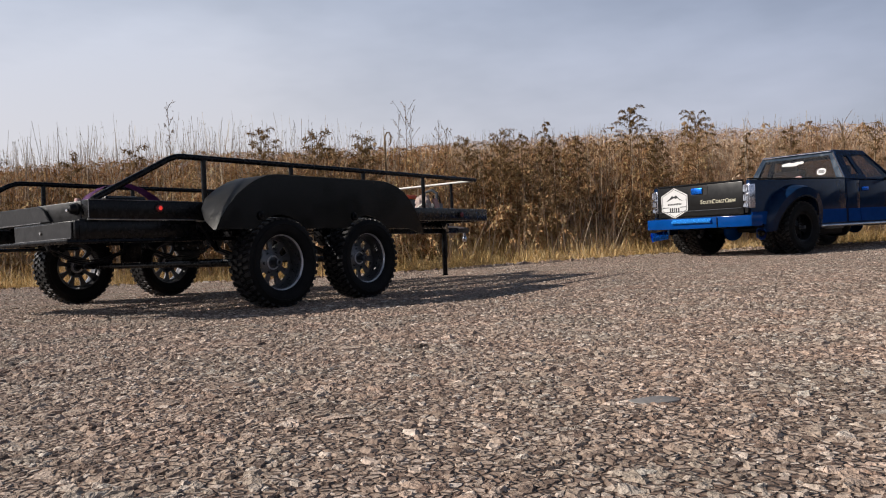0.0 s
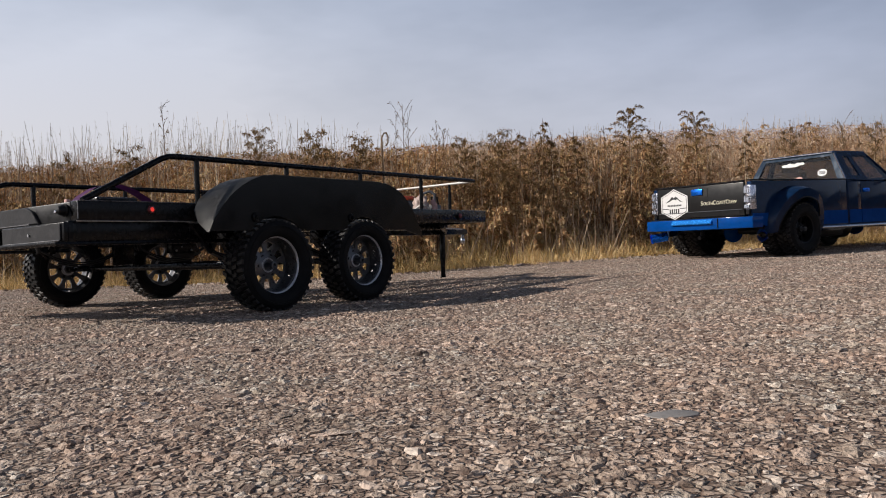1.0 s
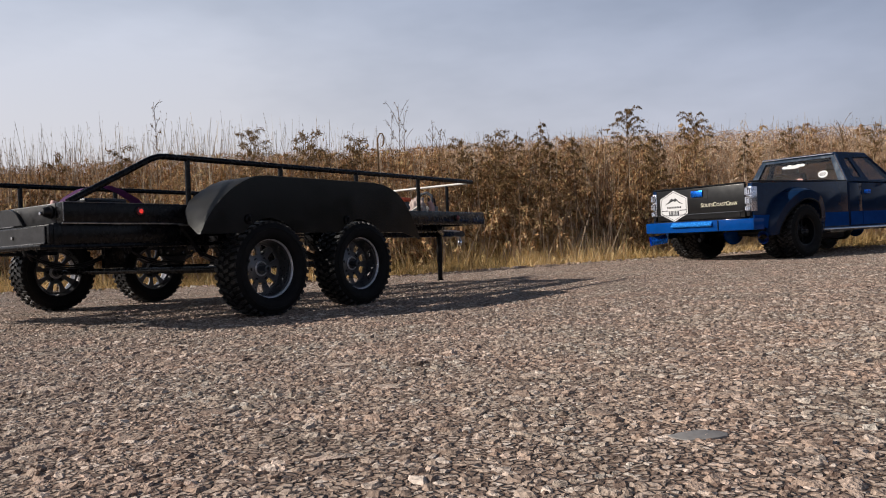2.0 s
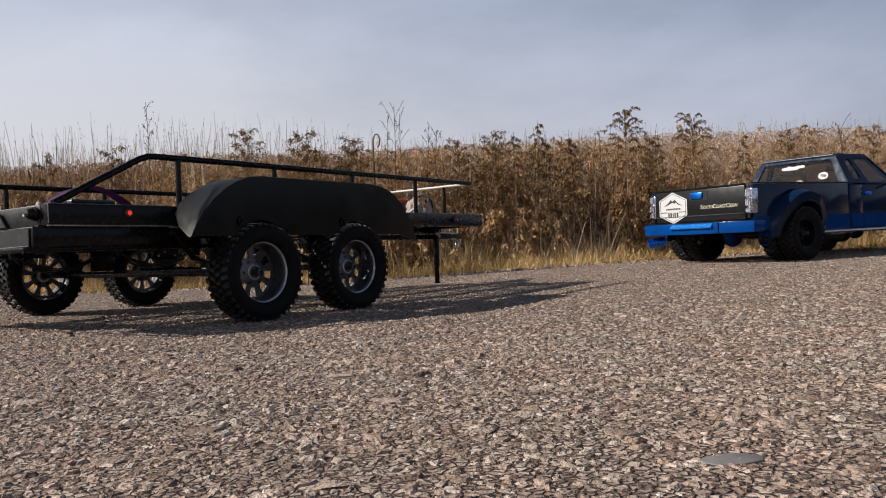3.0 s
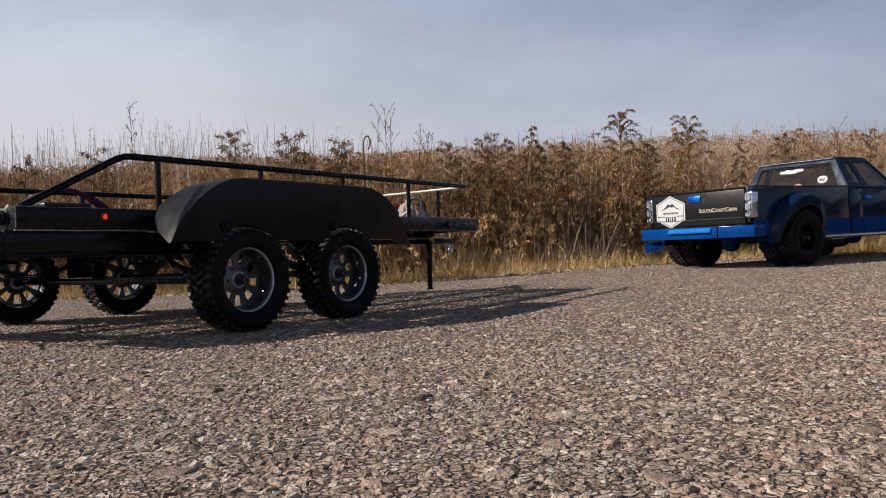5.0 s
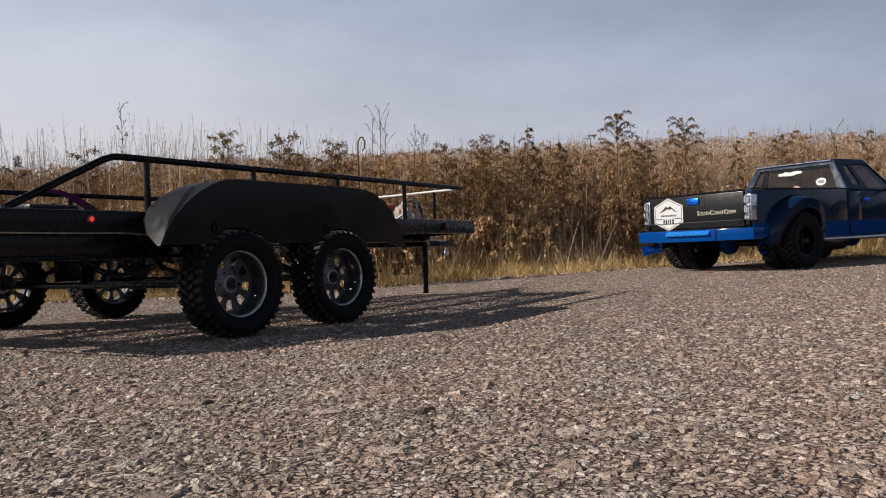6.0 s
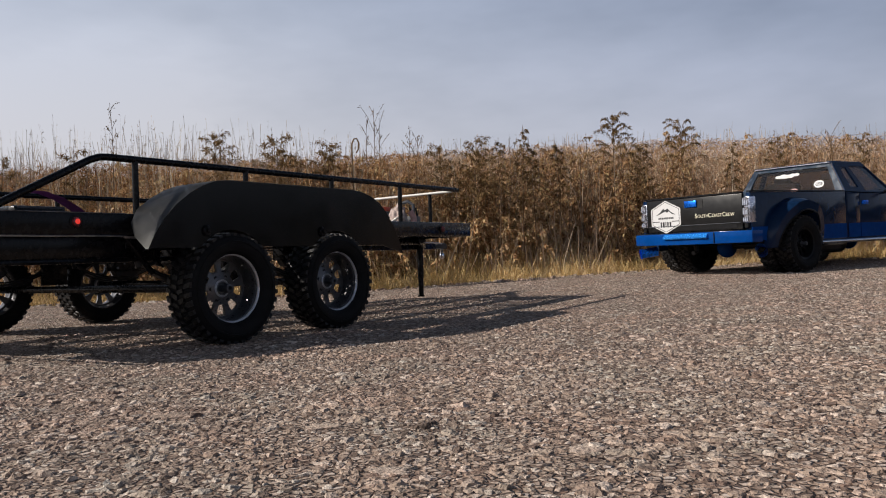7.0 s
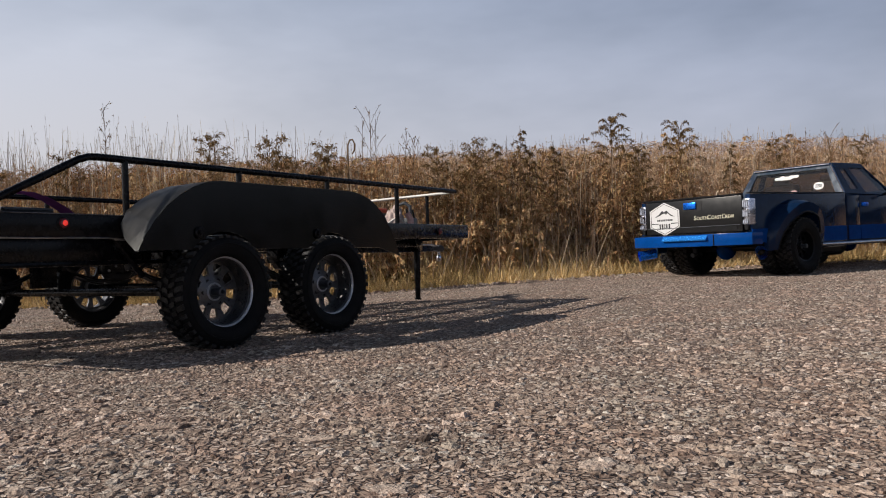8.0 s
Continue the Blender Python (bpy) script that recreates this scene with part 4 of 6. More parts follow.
tp("gate_panel", bm, M_TRIM, gate)
# grey strip put in for the highlight along the gate's lower step
bm = box(bmesh.new(), -0.1496, -0.1474, -0.119, 0.119, 0.1048, 0.1064, 0.0005)
tp("gate_crease", bm, M_GREY, gate)
bm = box(bmesh.new(), -0.1500, -0.1402, -0.1225, 0.1225, 0.1633, 0.1668, 0.001)
tp("gate_cap", bm, M_TRIM, gate)
bm = bmesh.new()
prism(bm, [(-0.026, 0.139), (0.022, 0.139), (0.025, 0.158), (-0.029, 0.158)], -0.1484, -0.1474, "x")
tp("handle_recess", bm, M_DARK, gate)
bm = box(bmesh.new(), -0.1516, -0.1482, -0.014, 0.018, 0.1425, 0.1565, 0.0014, 2)
tp("gate_handle", bm, M_ANOD, gate, "blue anodised handle")


def hexagon(cy, cz, w, h):
    return [(cy, cz + h), (cy + w, cz + h * 0.5), (cy + w, cz - h * 0.5), (cy, cz - h), (cy - w, cz - h * 0.5), (cy - w, cz + h * 0.5)]


HY, HZ = 0.071, 0.126
bm = prism(bmesh.new(), hexagon(HY, HZ, 0.0405, 0.0355), -0.1490, -0.1486, "x")
decal = tp("hexagon_decal", bm, M_WHITE, gate, "white hexagonal decal with dark print")
bm = bmesh.new()
ring0, ring1 = hexagon(HY, HZ, 0.0375, 0.033), hexagon(HY, HZ, 0.0362, 0.0318)
for i in range(6):
    j = (i + 1) % 6
    vs = [bm.verts.new((-0.1492, *p)) for p in (ring0[i], ring0[j], ring1[j], ring1[i])]
    bm.faces.new(vs)
ridge = [(0.027, 0.004), (0.014, 0.011), (0.006, 0.0185), (0.001, 0.0148), (-0.006, 0.0185), (-0.016, 0.01), (-0.028, 0.004), (-0.017, 0.0065), (-0.009, 0.0125), (-0.005, 0.0095), (0.0, 0.0122), (0.006, 0.0105), (0.013, 0.0075)]
prism(bm, [(HY + y_, HZ + z_) for y_, z_ in ridge], -0.1493, -0.1490, "x")
for sgn in (-1, 1):
    box(bm, -0.1493, -0.1490, HY + sgn * 0.027 - 0.010, HY + sgn * 0.027 + 0.010, HZ - 0.0105, HZ - 0.0088)
for k in range(9):
    box(bm, -0.1493, -0.1490, HY - 0.0215 + k * 0.0048, HY - 0.0182 + k * 0.0048, HZ - 0.0045, HZ - 0.0005)
for dy, wd in ((-0.0125, 0.0022), (-0.0055, 0.0018), (0.0, 0.0012), (0.0062, 0.0022), (0.0128, 0.0018)):
    box(bm, -0.1493, -0.1490, HY + dy - wd, HY + dy + wd, HZ - 0.022, HZ - 0.0105)
tp("print", bm, M_INK, decal)


def lettering(text, size, m, mat_, parent, name):
    cu = bpy.data.curves.new(name, "FONT")
    cu.body, cu.size, cu.extrude, cu.align_x, cu.align_y = text, size, 0.0002, "CENTER", "CENTER"
    tmp = bpy.data.objects.new(name, cu)
    scene.collection.objects.link(tmp)
    me = bpy.data.meshes.new_from_object(tmp.evaluated_get(bpy.context.evaluated_depsgraph_get()))
    bpy.data.objects.remove(tmp)
    me.materials.clear()
    me.materials.append(mat_)
    ob = new(name, me)
    ob.parent = parent
    ob.matrix_basis = m
    return ob


# small capitals: large initials, lower capitals between
x = 0.0
for text, size in (("S", 0.0128), ("OUTH", 0.0098), ("C", 0.0128), ("OAST", 0.0098), ("C", 0.0128), ("REW", 0.0098)):
    w = len(text) * size * 0.66
    lettering(text, size, pose(-0.1488, -0.006 - x - w / 2, 0.1235 - (0.0128 - size) * 0.3, 90, 0, -90), M_CREAM, gate, "lettering")
    x += w + 0.0004

# tail lamps
for sgn in (-1, 1):
    bm = box(bmesh.new(), -0.1485, -0.128, sgn * 0.1325 - 0.0085, sgn * 0.1325 + 0.0055, 0.104, 0.156, 0.002, 2)
    lampb = tp("tail_lamp", bm, M_BOWL)
    lampb.location.x = TAIL
    for z0, z1 in ((0.105, 0.1165), (0.1185, 0.1355), (0.1375, 0.155)):
        bm = box(bmesh.new(), -0.1512, -0.1305, sgn * 0.1325 - 0.0062, sgn * 0.1325 + 0.0052 + 0.0006, z0, z1, 0.002, 2)
        tp("lens", bm, M_LENS, lampb, "clear ribbed lens")
        bm = bmesh.new()
        for k in range(3):
            y_ = sgn * 0.1325 - 0.004 + 0.0042 * k
            prism(bm, [(-0.1519, z0 + 0.002), (-0.1508, z1 - 0.002), (-0.1500, z1 - 0.003), (-0.1506, z0 + 0.003)], y_ - 0.0013, y_ + 0.0013, "y")
        tp("lamp_facets", bm, M_CHROME, lampb, "bright lamp facets")
    bm = box(bmesh.new(), -0.1492, -0.134, sgn * 0.1315 - 0.005, sgn * 0.1315 + 0.004, 0.094, 0.1045, 0.001)
    tp("reverse_lamp", bm, M_TRIM, lampb)

# rear bumper
bm = bmesh.new()
prism(bm, [(-0.171, 0.0), (-0.171, 0.126), (-0.158, 0.151), (-0.122, 0.1495), (-0.122, 0.142), (-0.152, 0.142), (-0.152, -0.142), (-0.122, -0.142), (-0.122, -0.1495), (-0.158, -0.151), (-0.171, -0.126)], 0.0655, 0.0895, "z", 0.002, 2)
bumper = tp("rear_bumper", bm, M_BLUE, label="bright blue rear bumper")
bumper.location.x = TAIL
bm = prism(bmesh.new(), [(-0.1705, 0.0775), (-0.1762, 0.0775), (-0.1775, 0.0798), (-0.1705, 0.0882)], -0.056, 0.058, "y", 0.0004)
tp("bumper_step", bm, M_INSERT, bumper, "shiny blue insert, lightened for its sky reflection")
bm = box(bmesh.new(), -0.1728, -0.1700, -0.072, -0.070, 0.0665, 0.0885, 0.0004)
tp("bumper_seam", bm, M_TRIM, bumper)
bm = box(bmesh.new(), -0.165, -0.148, -0.132, 0.132, 0.0897, 0.0915, 0.0006)
tp("bumper_top_trim", bm, M_TRIM, bumper)

# cab: lower shell, doors, greenhouse
bm = bmesh.new()
prism(bm, [(0.1845, SILL), (0.1845, 0.1655), (0.205, BELT), (0.397, 0.1605), (0.397, SILL)], -TW, TW, "y", 0.0025, 2)
cab = tp("cab", bm, M_NAVY)
for x0, x1 in ((0.188, 0.2365), (0.238, 0.392)):
    for sgn in (-1, 1):
        bm = box(bmesh.new(), x0, x1, sgn * TW - 0.0012, sgn * TW + 0.0012, 0.064, 0.1605, 0.001, 2)
        door = tp("door", bm, M_NAVY, cab)
        if x0 > 0.2:
            bm = box(bmesh.new(), x0 + 0.006, x0 + 0.031, sgn * TW + sgn * 0.0028 - 0.0022, sgn * TW + sgn * 0.0028 + 0.0022, 0.1355, 0.1455, 0.002, 2)
            tp("door_handle", bm, M_ANOD, door, "blue anodised handle")
ROOF = 0.2355
quads_ = {
    "right": [(0.187, -0.1365, 0.1645), (0.396, -0.1365, 0.160), (0.322, -0.100, ROOF - 0.003), (0.204, -0.100, ROOF - 0.003)],
    "left": [(0.187, 0.1365, 0.1645), (0.396, 0.1365, 0.160), (0.322, 0.100, ROOF - 0.003), (0.204, 0.100, ROOF - 0.003)],
    "rear": [(0.187, 0.1365, 0.1645), (0.187, -0.1365, 0.1645), (0.204, -0.100, ROOF - 0.003), (0.204, 0.100, ROOF - 0.003)],
    "front": [(0.396, 0.1365, 0.160), (0.396, -0.1365, 0.160), (0.322, -0.100, ROOF - 0.003), (0.322, 0.100, ROOF - 0.003)],
}
frames = {
    "right": [(0, 0.14, 0, 1), (0.31, 0.42, 0, 1), (0.965, 1, 0, 1), (0.14, 0.31, 0, 0.16), (0.14, 0.31, 0.84, 1), (0.42, 0.965, 0, 0.05), (0.42, 0.965, 0.88, 1)],
    "rear": [(0, 0.07, 0, 1), (0.93, 1, 0, 1), (0.07, 0.93, 0, 0.07), (0.07, 0.93, 0.88, 1)],
    "front": [(0, 0.06, 0, 1), (0.94, 1, 0, 1), (0.06, 0.94, 0, 0.05), (0.06, 0.94, 0.92, 1)],
}
panes = {"right": [(0.14, 0.31, 0.16, 0.84), (0.42, 0.965, 0.05, 0.88)], "rear": [(0.07, 0.93, 0.07, 0.88)], "front": [(0.06, 0.94, 0.05, 0.92)]}
for face, q in quads_.items():
    key = "right" if face == "left" else face
    bm = bmesh.new()
    for s0, s1, t0, t1 in frames[key]:
        slab(bm, *patch(q, s0, s1, t0, t1), 0.005)
    tp("pillar_frame", bm, M_CABSKY if face == "rear" else M_NAVY, cab)
    for s0, s1, t0, t1 in panes[key]:
        bm = slab(bmesh.new(), *patch(q, s0, s1, t0, t1), 0.0012)
        tp("window", bm, M_GLASS, cab, "smoked window pane")
bm = bmesh.new()
prism(bm, [(0.2015, -0.1005), (0.3235, -0.1005), (0.325, -0.084), (0.325, 0.084), (0.3235, 0.1005), (0.2015, 0.1005)], ROOF - 0.006, ROOF + 0.0015, "z", 0.0028, 3)
tp("roof", bm, M_NAVY, cab)
# chrome bars added for the sky highlight along roof edge and pillar
bm = bmesh.new()
tube(bm, [(0.1995, -0.101, ROOF - 0.0065), (0.1845, -0.1375, 0.166)], 0.0022, 8)
tube(bm, [(0.1985, -0.097, ROOF - 0.002), (0.1985, 0.097, ROOF - 0.002)], 0.0018, 8)
tp("cab_edge_trim", bm, M_CHROME, cab, "chrome bars standing in for the cab's edge highlight")
# stickers on the rear window
def sticker(y, z, w, h, mat_, n=18, ink=False):
    def rear_x(zz):
        return 0.187 + (zz - 0.1645) / (ROOF - 0.003 - 0.1645) * 0.017
    bm = bmesh.new()
    c = bm.verts.new((rear_x(z) - 0.0016, y, z))
    vs = [bm.verts.new((rear_x(z + h * math.sin(2 * math.pi * k / n)) - 0.0016, y + w * math.cos(2 * math.pi * k / n), z + h * math.sin(2 * math.pi * k / n))) for k in range(n)]
    for k in range(n):
        bm.faces.new((c, vs[k], vs[(k + 1) % n]))
    st = tp("window_sticker", bm, mat_, cab)
    if ink:
        bm = bmesh.new()
        for dz, ww in ((0.0026, 0.62), (0.0, 0.7), (-0.0026, 0.62)):
            x_ = rear_x(z + dz) - 0.0021
            vs = [bm.verts.new((x_, y + a_ * w * ww, z + dz + b_)) for a_, b_ in ((-1, -0.0007), (1, -0.0007), (1, 0.0007), (-1, 0.0007))]
            bm.faces.new(vs)
        tp("print", bm, M_INK, st)


sticker(-0.074, 0.187, 0.0125, 0.0085, M_WHITE, ink=True)
sticker(-0.012, 0.1755, 0.0105, 0.0062, M_PINK)
sticker(0.055, 0.173, 0.0165, 0.003, M_ORANGE, 4)
for k, (dy, dz, w, h) in enumerate(((0.024, -0.001, 0.009, 0.0035), (0.012, 0.0008, 0.008, 0.0042), (0.0, -0.0004, 0.009, 0.0036), (-0.012, 0.001, 0.009, 0.004), (-0.023, 0.0014, 0.0075, 0.0034), (0.004, -0.0036, 0.018, 0.0016))):
    sticker(0.008 + dy, 0.2125 + dz, w, h, M_WHITE, 10)
# seats and dash seen through the glass
for y in (-0.062, 0.062):
    seat = box(bmesh.new(), 0.245, 0.27, y - 0.042, y + 0.042, 0.14, 0.199, 0.006, 2)
    box(seat, 0.248, 0.266, y - 0.02, y + 0.02, 0.199, 0.214, 0.005, 2)
    tp("seat_back", seat, M_TAN, cab)
bm = box(bmesh.new(), 0.355, 0.392, -0.125, 0.125, 0.155, 0.172, 0.004, 2)
tp("dashboard", bm, M_TRIM, cab)

# front clip
bm = bmesh.new()
front = [(0.3985, SILL), (0.3985, 0.1605), (0.46, 0.1585), (0.535, 0.151), (0.552, 0.142), (0.556, 0.10), (0.552, 0.082)] + arch(FA, 0.067, 0.062)
prism(bm, front, -TW, TW, "y", 0.003, 2)
clip = tp("front_clip", bm, M_NAVY)
bm = bmesh.new()
prism(bm, [(0.402, 0.1608), (0.47, 0.1618), (0.53, 0.153), (0.53, 0.150), (0.402, 0.158)], -0.095, 0.095, "y", 0.002, 2)
tp("hood", bm, M_NAVY, clip)
for sgn in (-1, 1):
    tp("front_flare", flare(FA, TW - 0.004, 0.151, 0.0665, 0.079, sgn), M_NAVY, clip)
    bm = box(bmesh.new(), 0.545, 0.5575, sgn * 0.118 - 0.02, sgn * 0.118 + 0.0205, 0.112, 0.141, 0.003, 2)
    tp("headlamp", bm, M_LENS, clip, "clear headlamp")
    # plain blue block for the fender emblem
    bm = box(bmesh.new(), 0.415, 0.438, sgn * TW + sgn * 0.0014 - 0.0014, sgn * TW + sgn * 0.0014 + 0.0014, 0.140, 0.149, 0.0012)
    tp("side_vent", bm, M_ANOD, clip, "small blue fender emblem")
bm = box(bmesh.new(), 0.5535, 0.5575, -0.095, 0.095, 0.105, 0.141, 0.001)
tp("grille", bm, M_TRIM, clip)
bm = bmesh.new()
prism(bm, [(0.576, 0.0), (0.574, 0.09), (0.556, 0.143), (0.526, 0.147), (0.526, 0.14), (0.55, 0.135), (0.556, 0.0), (0.55, -0.135), (0.526, -0.14), (0.526, -0.147), (0.556, -0.143), (0.574, -0.09)], 0.0745, 0.0985, "z", 0.003, 2)
tp("front_bumper", bm, M_CHROME, label="chrome front bumper")

# blue stripe panels, chrome side steps, mirrors
for sgn in (-1, 1):
    y0, y1 = sorted((sgn * (TW - 0.001), sgn * (TW + 0.0008)))
    bm = bmesh.new()
    prism(bm, [(0.0665, 0.0645), (0.182, 0.0645), (0.182, 0.0955), (0.055, 0.0955)], y0, y1, "y")
    tp("blue_stripe", bm, M_BLUE)
    bm = bmesh.new()
    prism(bm, [(-0.154, 0.0765), (-0.106, 0.0665), (-0.102, 0.0955), (-0.154, 0.0955)], y0, y1, "y")
    tp("blue_stripe", bm, M_BLUE)
    for x0, x1 in ((0.189, 0.236), (0.2385, 0.3915)):
        a_, b_ = sorted((sgn * (TW + 0.0006), sgn * (TW + 0.002)))
        bm = box(bmesh.new(), x0, x1, a_, b_, 0.0648, 0.0955)
        tp("blue_stripe", bm, M_BLUE)
    bm = bmesh.new()
    tube(bm, [(0.053, sgn * 0.138, 0.0588), (0.060, sgn * 0.147, 0.0575), (0.398, sgn * 0.147, 0.0575), (0.405, sgn * 0.138, 0.0588)], 0.0042, 10)
    step = tp("side_step", bm, M_CHROME, label="chrome side step bar")
    for x_ in (0.10, 0.235, 0.37):
        bm = box(bmesh.new(), x_ - 0.004, x_ + 0.004, min(sgn * 0.11, sgn * 0.146), max(sgn * 0.11, sgn * 0.146), 0.0545, 0.0575, 0.0006)
        tp("step_bracket", bm, M_TRIM, step)
    bm = bmesh.new()
    tube(bm, [(0.345, sgn * 0.139, 0.163), (0.350, sgn * 0.156, 0.168)], 0.0035, 8)
    mirror = tp("door_mirror", bm, M_TRIM)
    bm = box(bmesh.new(), 0.342, 0.356, min(sgn * 0.152, sgn * 0.182), max(sgn * 0.152, sgn * 0.182), 0.1625, 0.188, 0.004, 2)
    tp("mirror_shell", bm, M_CHROME, mirror, "chrome mirror shell")

# chassis and running gear
for sgn in (-1, 1):
    bm = box(bmesh.new(), -0.145, 0.54, sgn * 0.055 - 0.006, sgn * 0.055 + 0.006, 0.062, 0.078, 0.001)
    tp("chassis_rail", bm, M_TRIM)
bm = box(bmesh.new(), 0.10, 0.205, -0.115, -0.062, 0.0365, 0.062, 0.006, 2)
tp("fuel_tank", bm, M_TRIM)
bm = box(bmesh.new(), 0.13, 0.19, -0.128, -0.1, 0.0495, 0.0555, 0.0015)
tp("tank_guard", bm, M_CHROME, label="small perforated bright step")
bm = bmesh.new()
lathe(bm, [(0.0001, 0.27), (0.018, 0.275), (0.024, 0.29), (0.024, 0.33), (0.014, 0.345), (0.008, 0.36), (0.0001, 0.362)], 20, (0, -0.03, 0.052), "x")
tp("gearbox", bm, M_TRIM)
bm = bmesh.new()
tube(bm, [(0.0, -0.01, 0.054), (0.29, -0.02, 0.055)], 0.006, 10)
tp("drive_shaft", bm, M_TRIM)
for cx in (RA, FA):
    bm = bmesh.new()
    tube(bm, [(cx, -0.13, TR), (cx, 0.13, TR)], 0.0075, 12)
    axle = tp("axle", bm, M_TRIM)
    bm = bmesh.new()
    bmesh.ops.create_uvsphere(bm, u_segments=20, v_segments=12, radius=1.0)
    for v in bm.verts:
        v.co = (cx + v.co.x * 0.023, 0.026 + v.co.y * 0.021, TR - 0.004 + v.co.z * 0.022)
    tp("differential", bm, M_BLUE, axle, "blue differential cover")
for a_, b_ in (((-0.09, -0.112, 0.052), (-0.142, -0.152, 0.0465)), ((-0.135, 0.122, 0.0525), (-0.166, 0.143, 0.0475))):
    bm = bmesh.new()
    tube(bm, [a_, b_], 0.0105, 18, caps=False)
    tube(bm, [a_, b_], 0.0088, 18, caps=False)
    end, back = Vector(b_), (Vector(a_) - Vector(b_)).normalized()
    tube(bm, [end, end + back * 0.003], 0.0115, 18, caps=False)
    tp("exhaust_tip", bm, M_ANOD, label="blue exhaust tip")
bm = bmesh.new()
tube(bm, [(-0.152, 0.0, 0.061), (-0.152, 0.0, 0.05), (-0.162, 0.0, 0.047)], 0.005, 8)
tp("tow_hook", bm, M_TRIM)
for cx, ys in ((RA, (-0.150, -0.108, 0.108, 0.150)), (FA, (-0.124, 0.124))):
    for y in ys:
        half = 0.0185 if cx == RA else 0.0215
        wheel(TRUCK, pose(cx, y, TR, 0, 31 * (y + cx) * 100 % 45, 180 if y < 0 else 0), TR, 0.031, half, 0.001, 8, 30, M_TRIM, False, 5)

# ---- roadside growth ----
rng = np.random.default_rng(7)


def ribbons(base, height, width, lean, curl, facing, nseg=4, taper=0.15):
    """Many bent blades at once: base (n, 3), sizes (n,), lean (n, 2) sideways reach at the tip, curl: how much of it comes late."""
    n = len(base)
    t = np.linspace(0, 1, nseg + 1)[None, :, None]
    c = np.asarray(curl)[:, None, None]
    reach = t ** (1 + c)
    drop = np.clip(1 - 0.5 * (c - 0.5).clip(0) * t ** 2, 0.2, 1)
    pts = np.zeros((n, nseg + 1, 3))
    pts[..., :2] = base[:, None, :2] + lean[:, None, :] * reach
    pts[..., 2] = base[:, None, 2] + (height[:, None, None] * t * drop)[..., 0]
    w = width[:, None, None] * (1 - (1 - taper) * t ** 1.5) / 2
    sidev = np.stack([np.cos(facing), np.sin(facing), np.zeros(n)], -1)[:, None, :]
    v = np.stack([pts - sidev * w, pts + sidev * w], 2).reshape(n, -1, 3)
    k = np.arange(nseg) * 2
    f = np.stack([k, k + 1, k + 3, k + 2], -1)
    faces = (np.arange(n)[:, None, None] * (2 * (nseg + 1)) + f[None]).reshape(-1, 4)
    return v.reshape(-1, 3), faces


def leaves(base, length, width, direction, droop, facing_jit=0.6, nseg=3):
    """Many small curled leaves: direction (n, 3), bending down by droop."""
    n = len(base)
    t = np.linspace(0, 1, nseg + 1)[None, :, None]
    d = direction / np.linalg.norm(direction, axis=1, keepdims=True)
    pts = base[:, None, :] + d[:, None, :] * (length[:, None, None] * t)
    pts[..., 2] -= (droop * length)[:, None] * t[..., 0] ** 2
    sidev = np.cross(d, rng.normal(0, facing_jit, (n, 3)) + np.array([0, 0, 1.0]))
    sidev /= np.linalg.norm(sidev, axis=1, keepdims=True) + 1e-9
    prof = np.interp(t[..., 0], [0, 0.35, 1], [0.35, 1.0, 0.08])[..., None]
    w = width[:, None, None] * prof / 2
    v = np.stack([pts - sidev[:, None] * w, pts + sidev[:, None] * w], 2).reshape(n, -1, 3)
    k = np.arange(nseg) * 2
    f = np.stack([k, k + 1, k + 3, k + 2], -1)
    faces = (np.arange(n)[:, None, None] * (2 * (nseg + 1)) + f[None]).reshape(-1, 4)
    return v.reshape(-1, 3), faces


def diamonds(base, length, width, direction, droop):
    """Many small folded leaves of four corners each."""
    n = len(base)
    d = direction / np.linalg.norm(direction, axis=1, keepdims=True)
    sidev = np.cross(d, rng.normal(0, 0.6, (n, 3)) + np.array([0, 0, 1.0]))
    sidev *= (width / 2 / (np.linalg.norm(sidev, axis=1) + 1e-9))[:, None]
    mid = base + d * (length * 0.45)[:, None]
    tip = base + d * length[:, None]
    tip[:, 2] -= droop * length
    v = np.stack([base, mid - sidev, tip, mid + sidev], 1)
    return v.reshape(-1, 3), np.arange(4 * n).reshape(n, 4)


def joined(*sets):
    vs, fs, o = [], [], 0
    for v, f in sets:
        vs.append(v)
        fs.append(f + o)
        o += len(v)
    return np.concatenate(vs), np.concatenate(fs)


def field(n, d0, d1, power=1.0, x0=-1.6, x1=1.65):
    """Random places behind the verge line: x, depth behind the line, and the ground there."""
    x = rng.uniform(x0, x1, n)
    d = d0 + (d1 - d0) * rng.uniform(0, 1, n) ** power
    y = edge_y(x) + d
    return np.stack([x, y, ground_z(x, y) + rise(x, y) - 0.006], -1), d


def patchy(p, scale, seed):
    return np.array([noise.noise((x * scale, y * scale, seed)) for x, y in p[:, :2]])


def canopy(x, y):
    """Height of the growth's top: it keeps one line against the sky, a little higher on the bend side."""
    return 0.080 + 0.117 * y + 0.004 * np.clip(x, -1.5, 2) + 0.022 * np.exp(-((x + 0.8) / 0.6) ** 2) - rise(x, y)


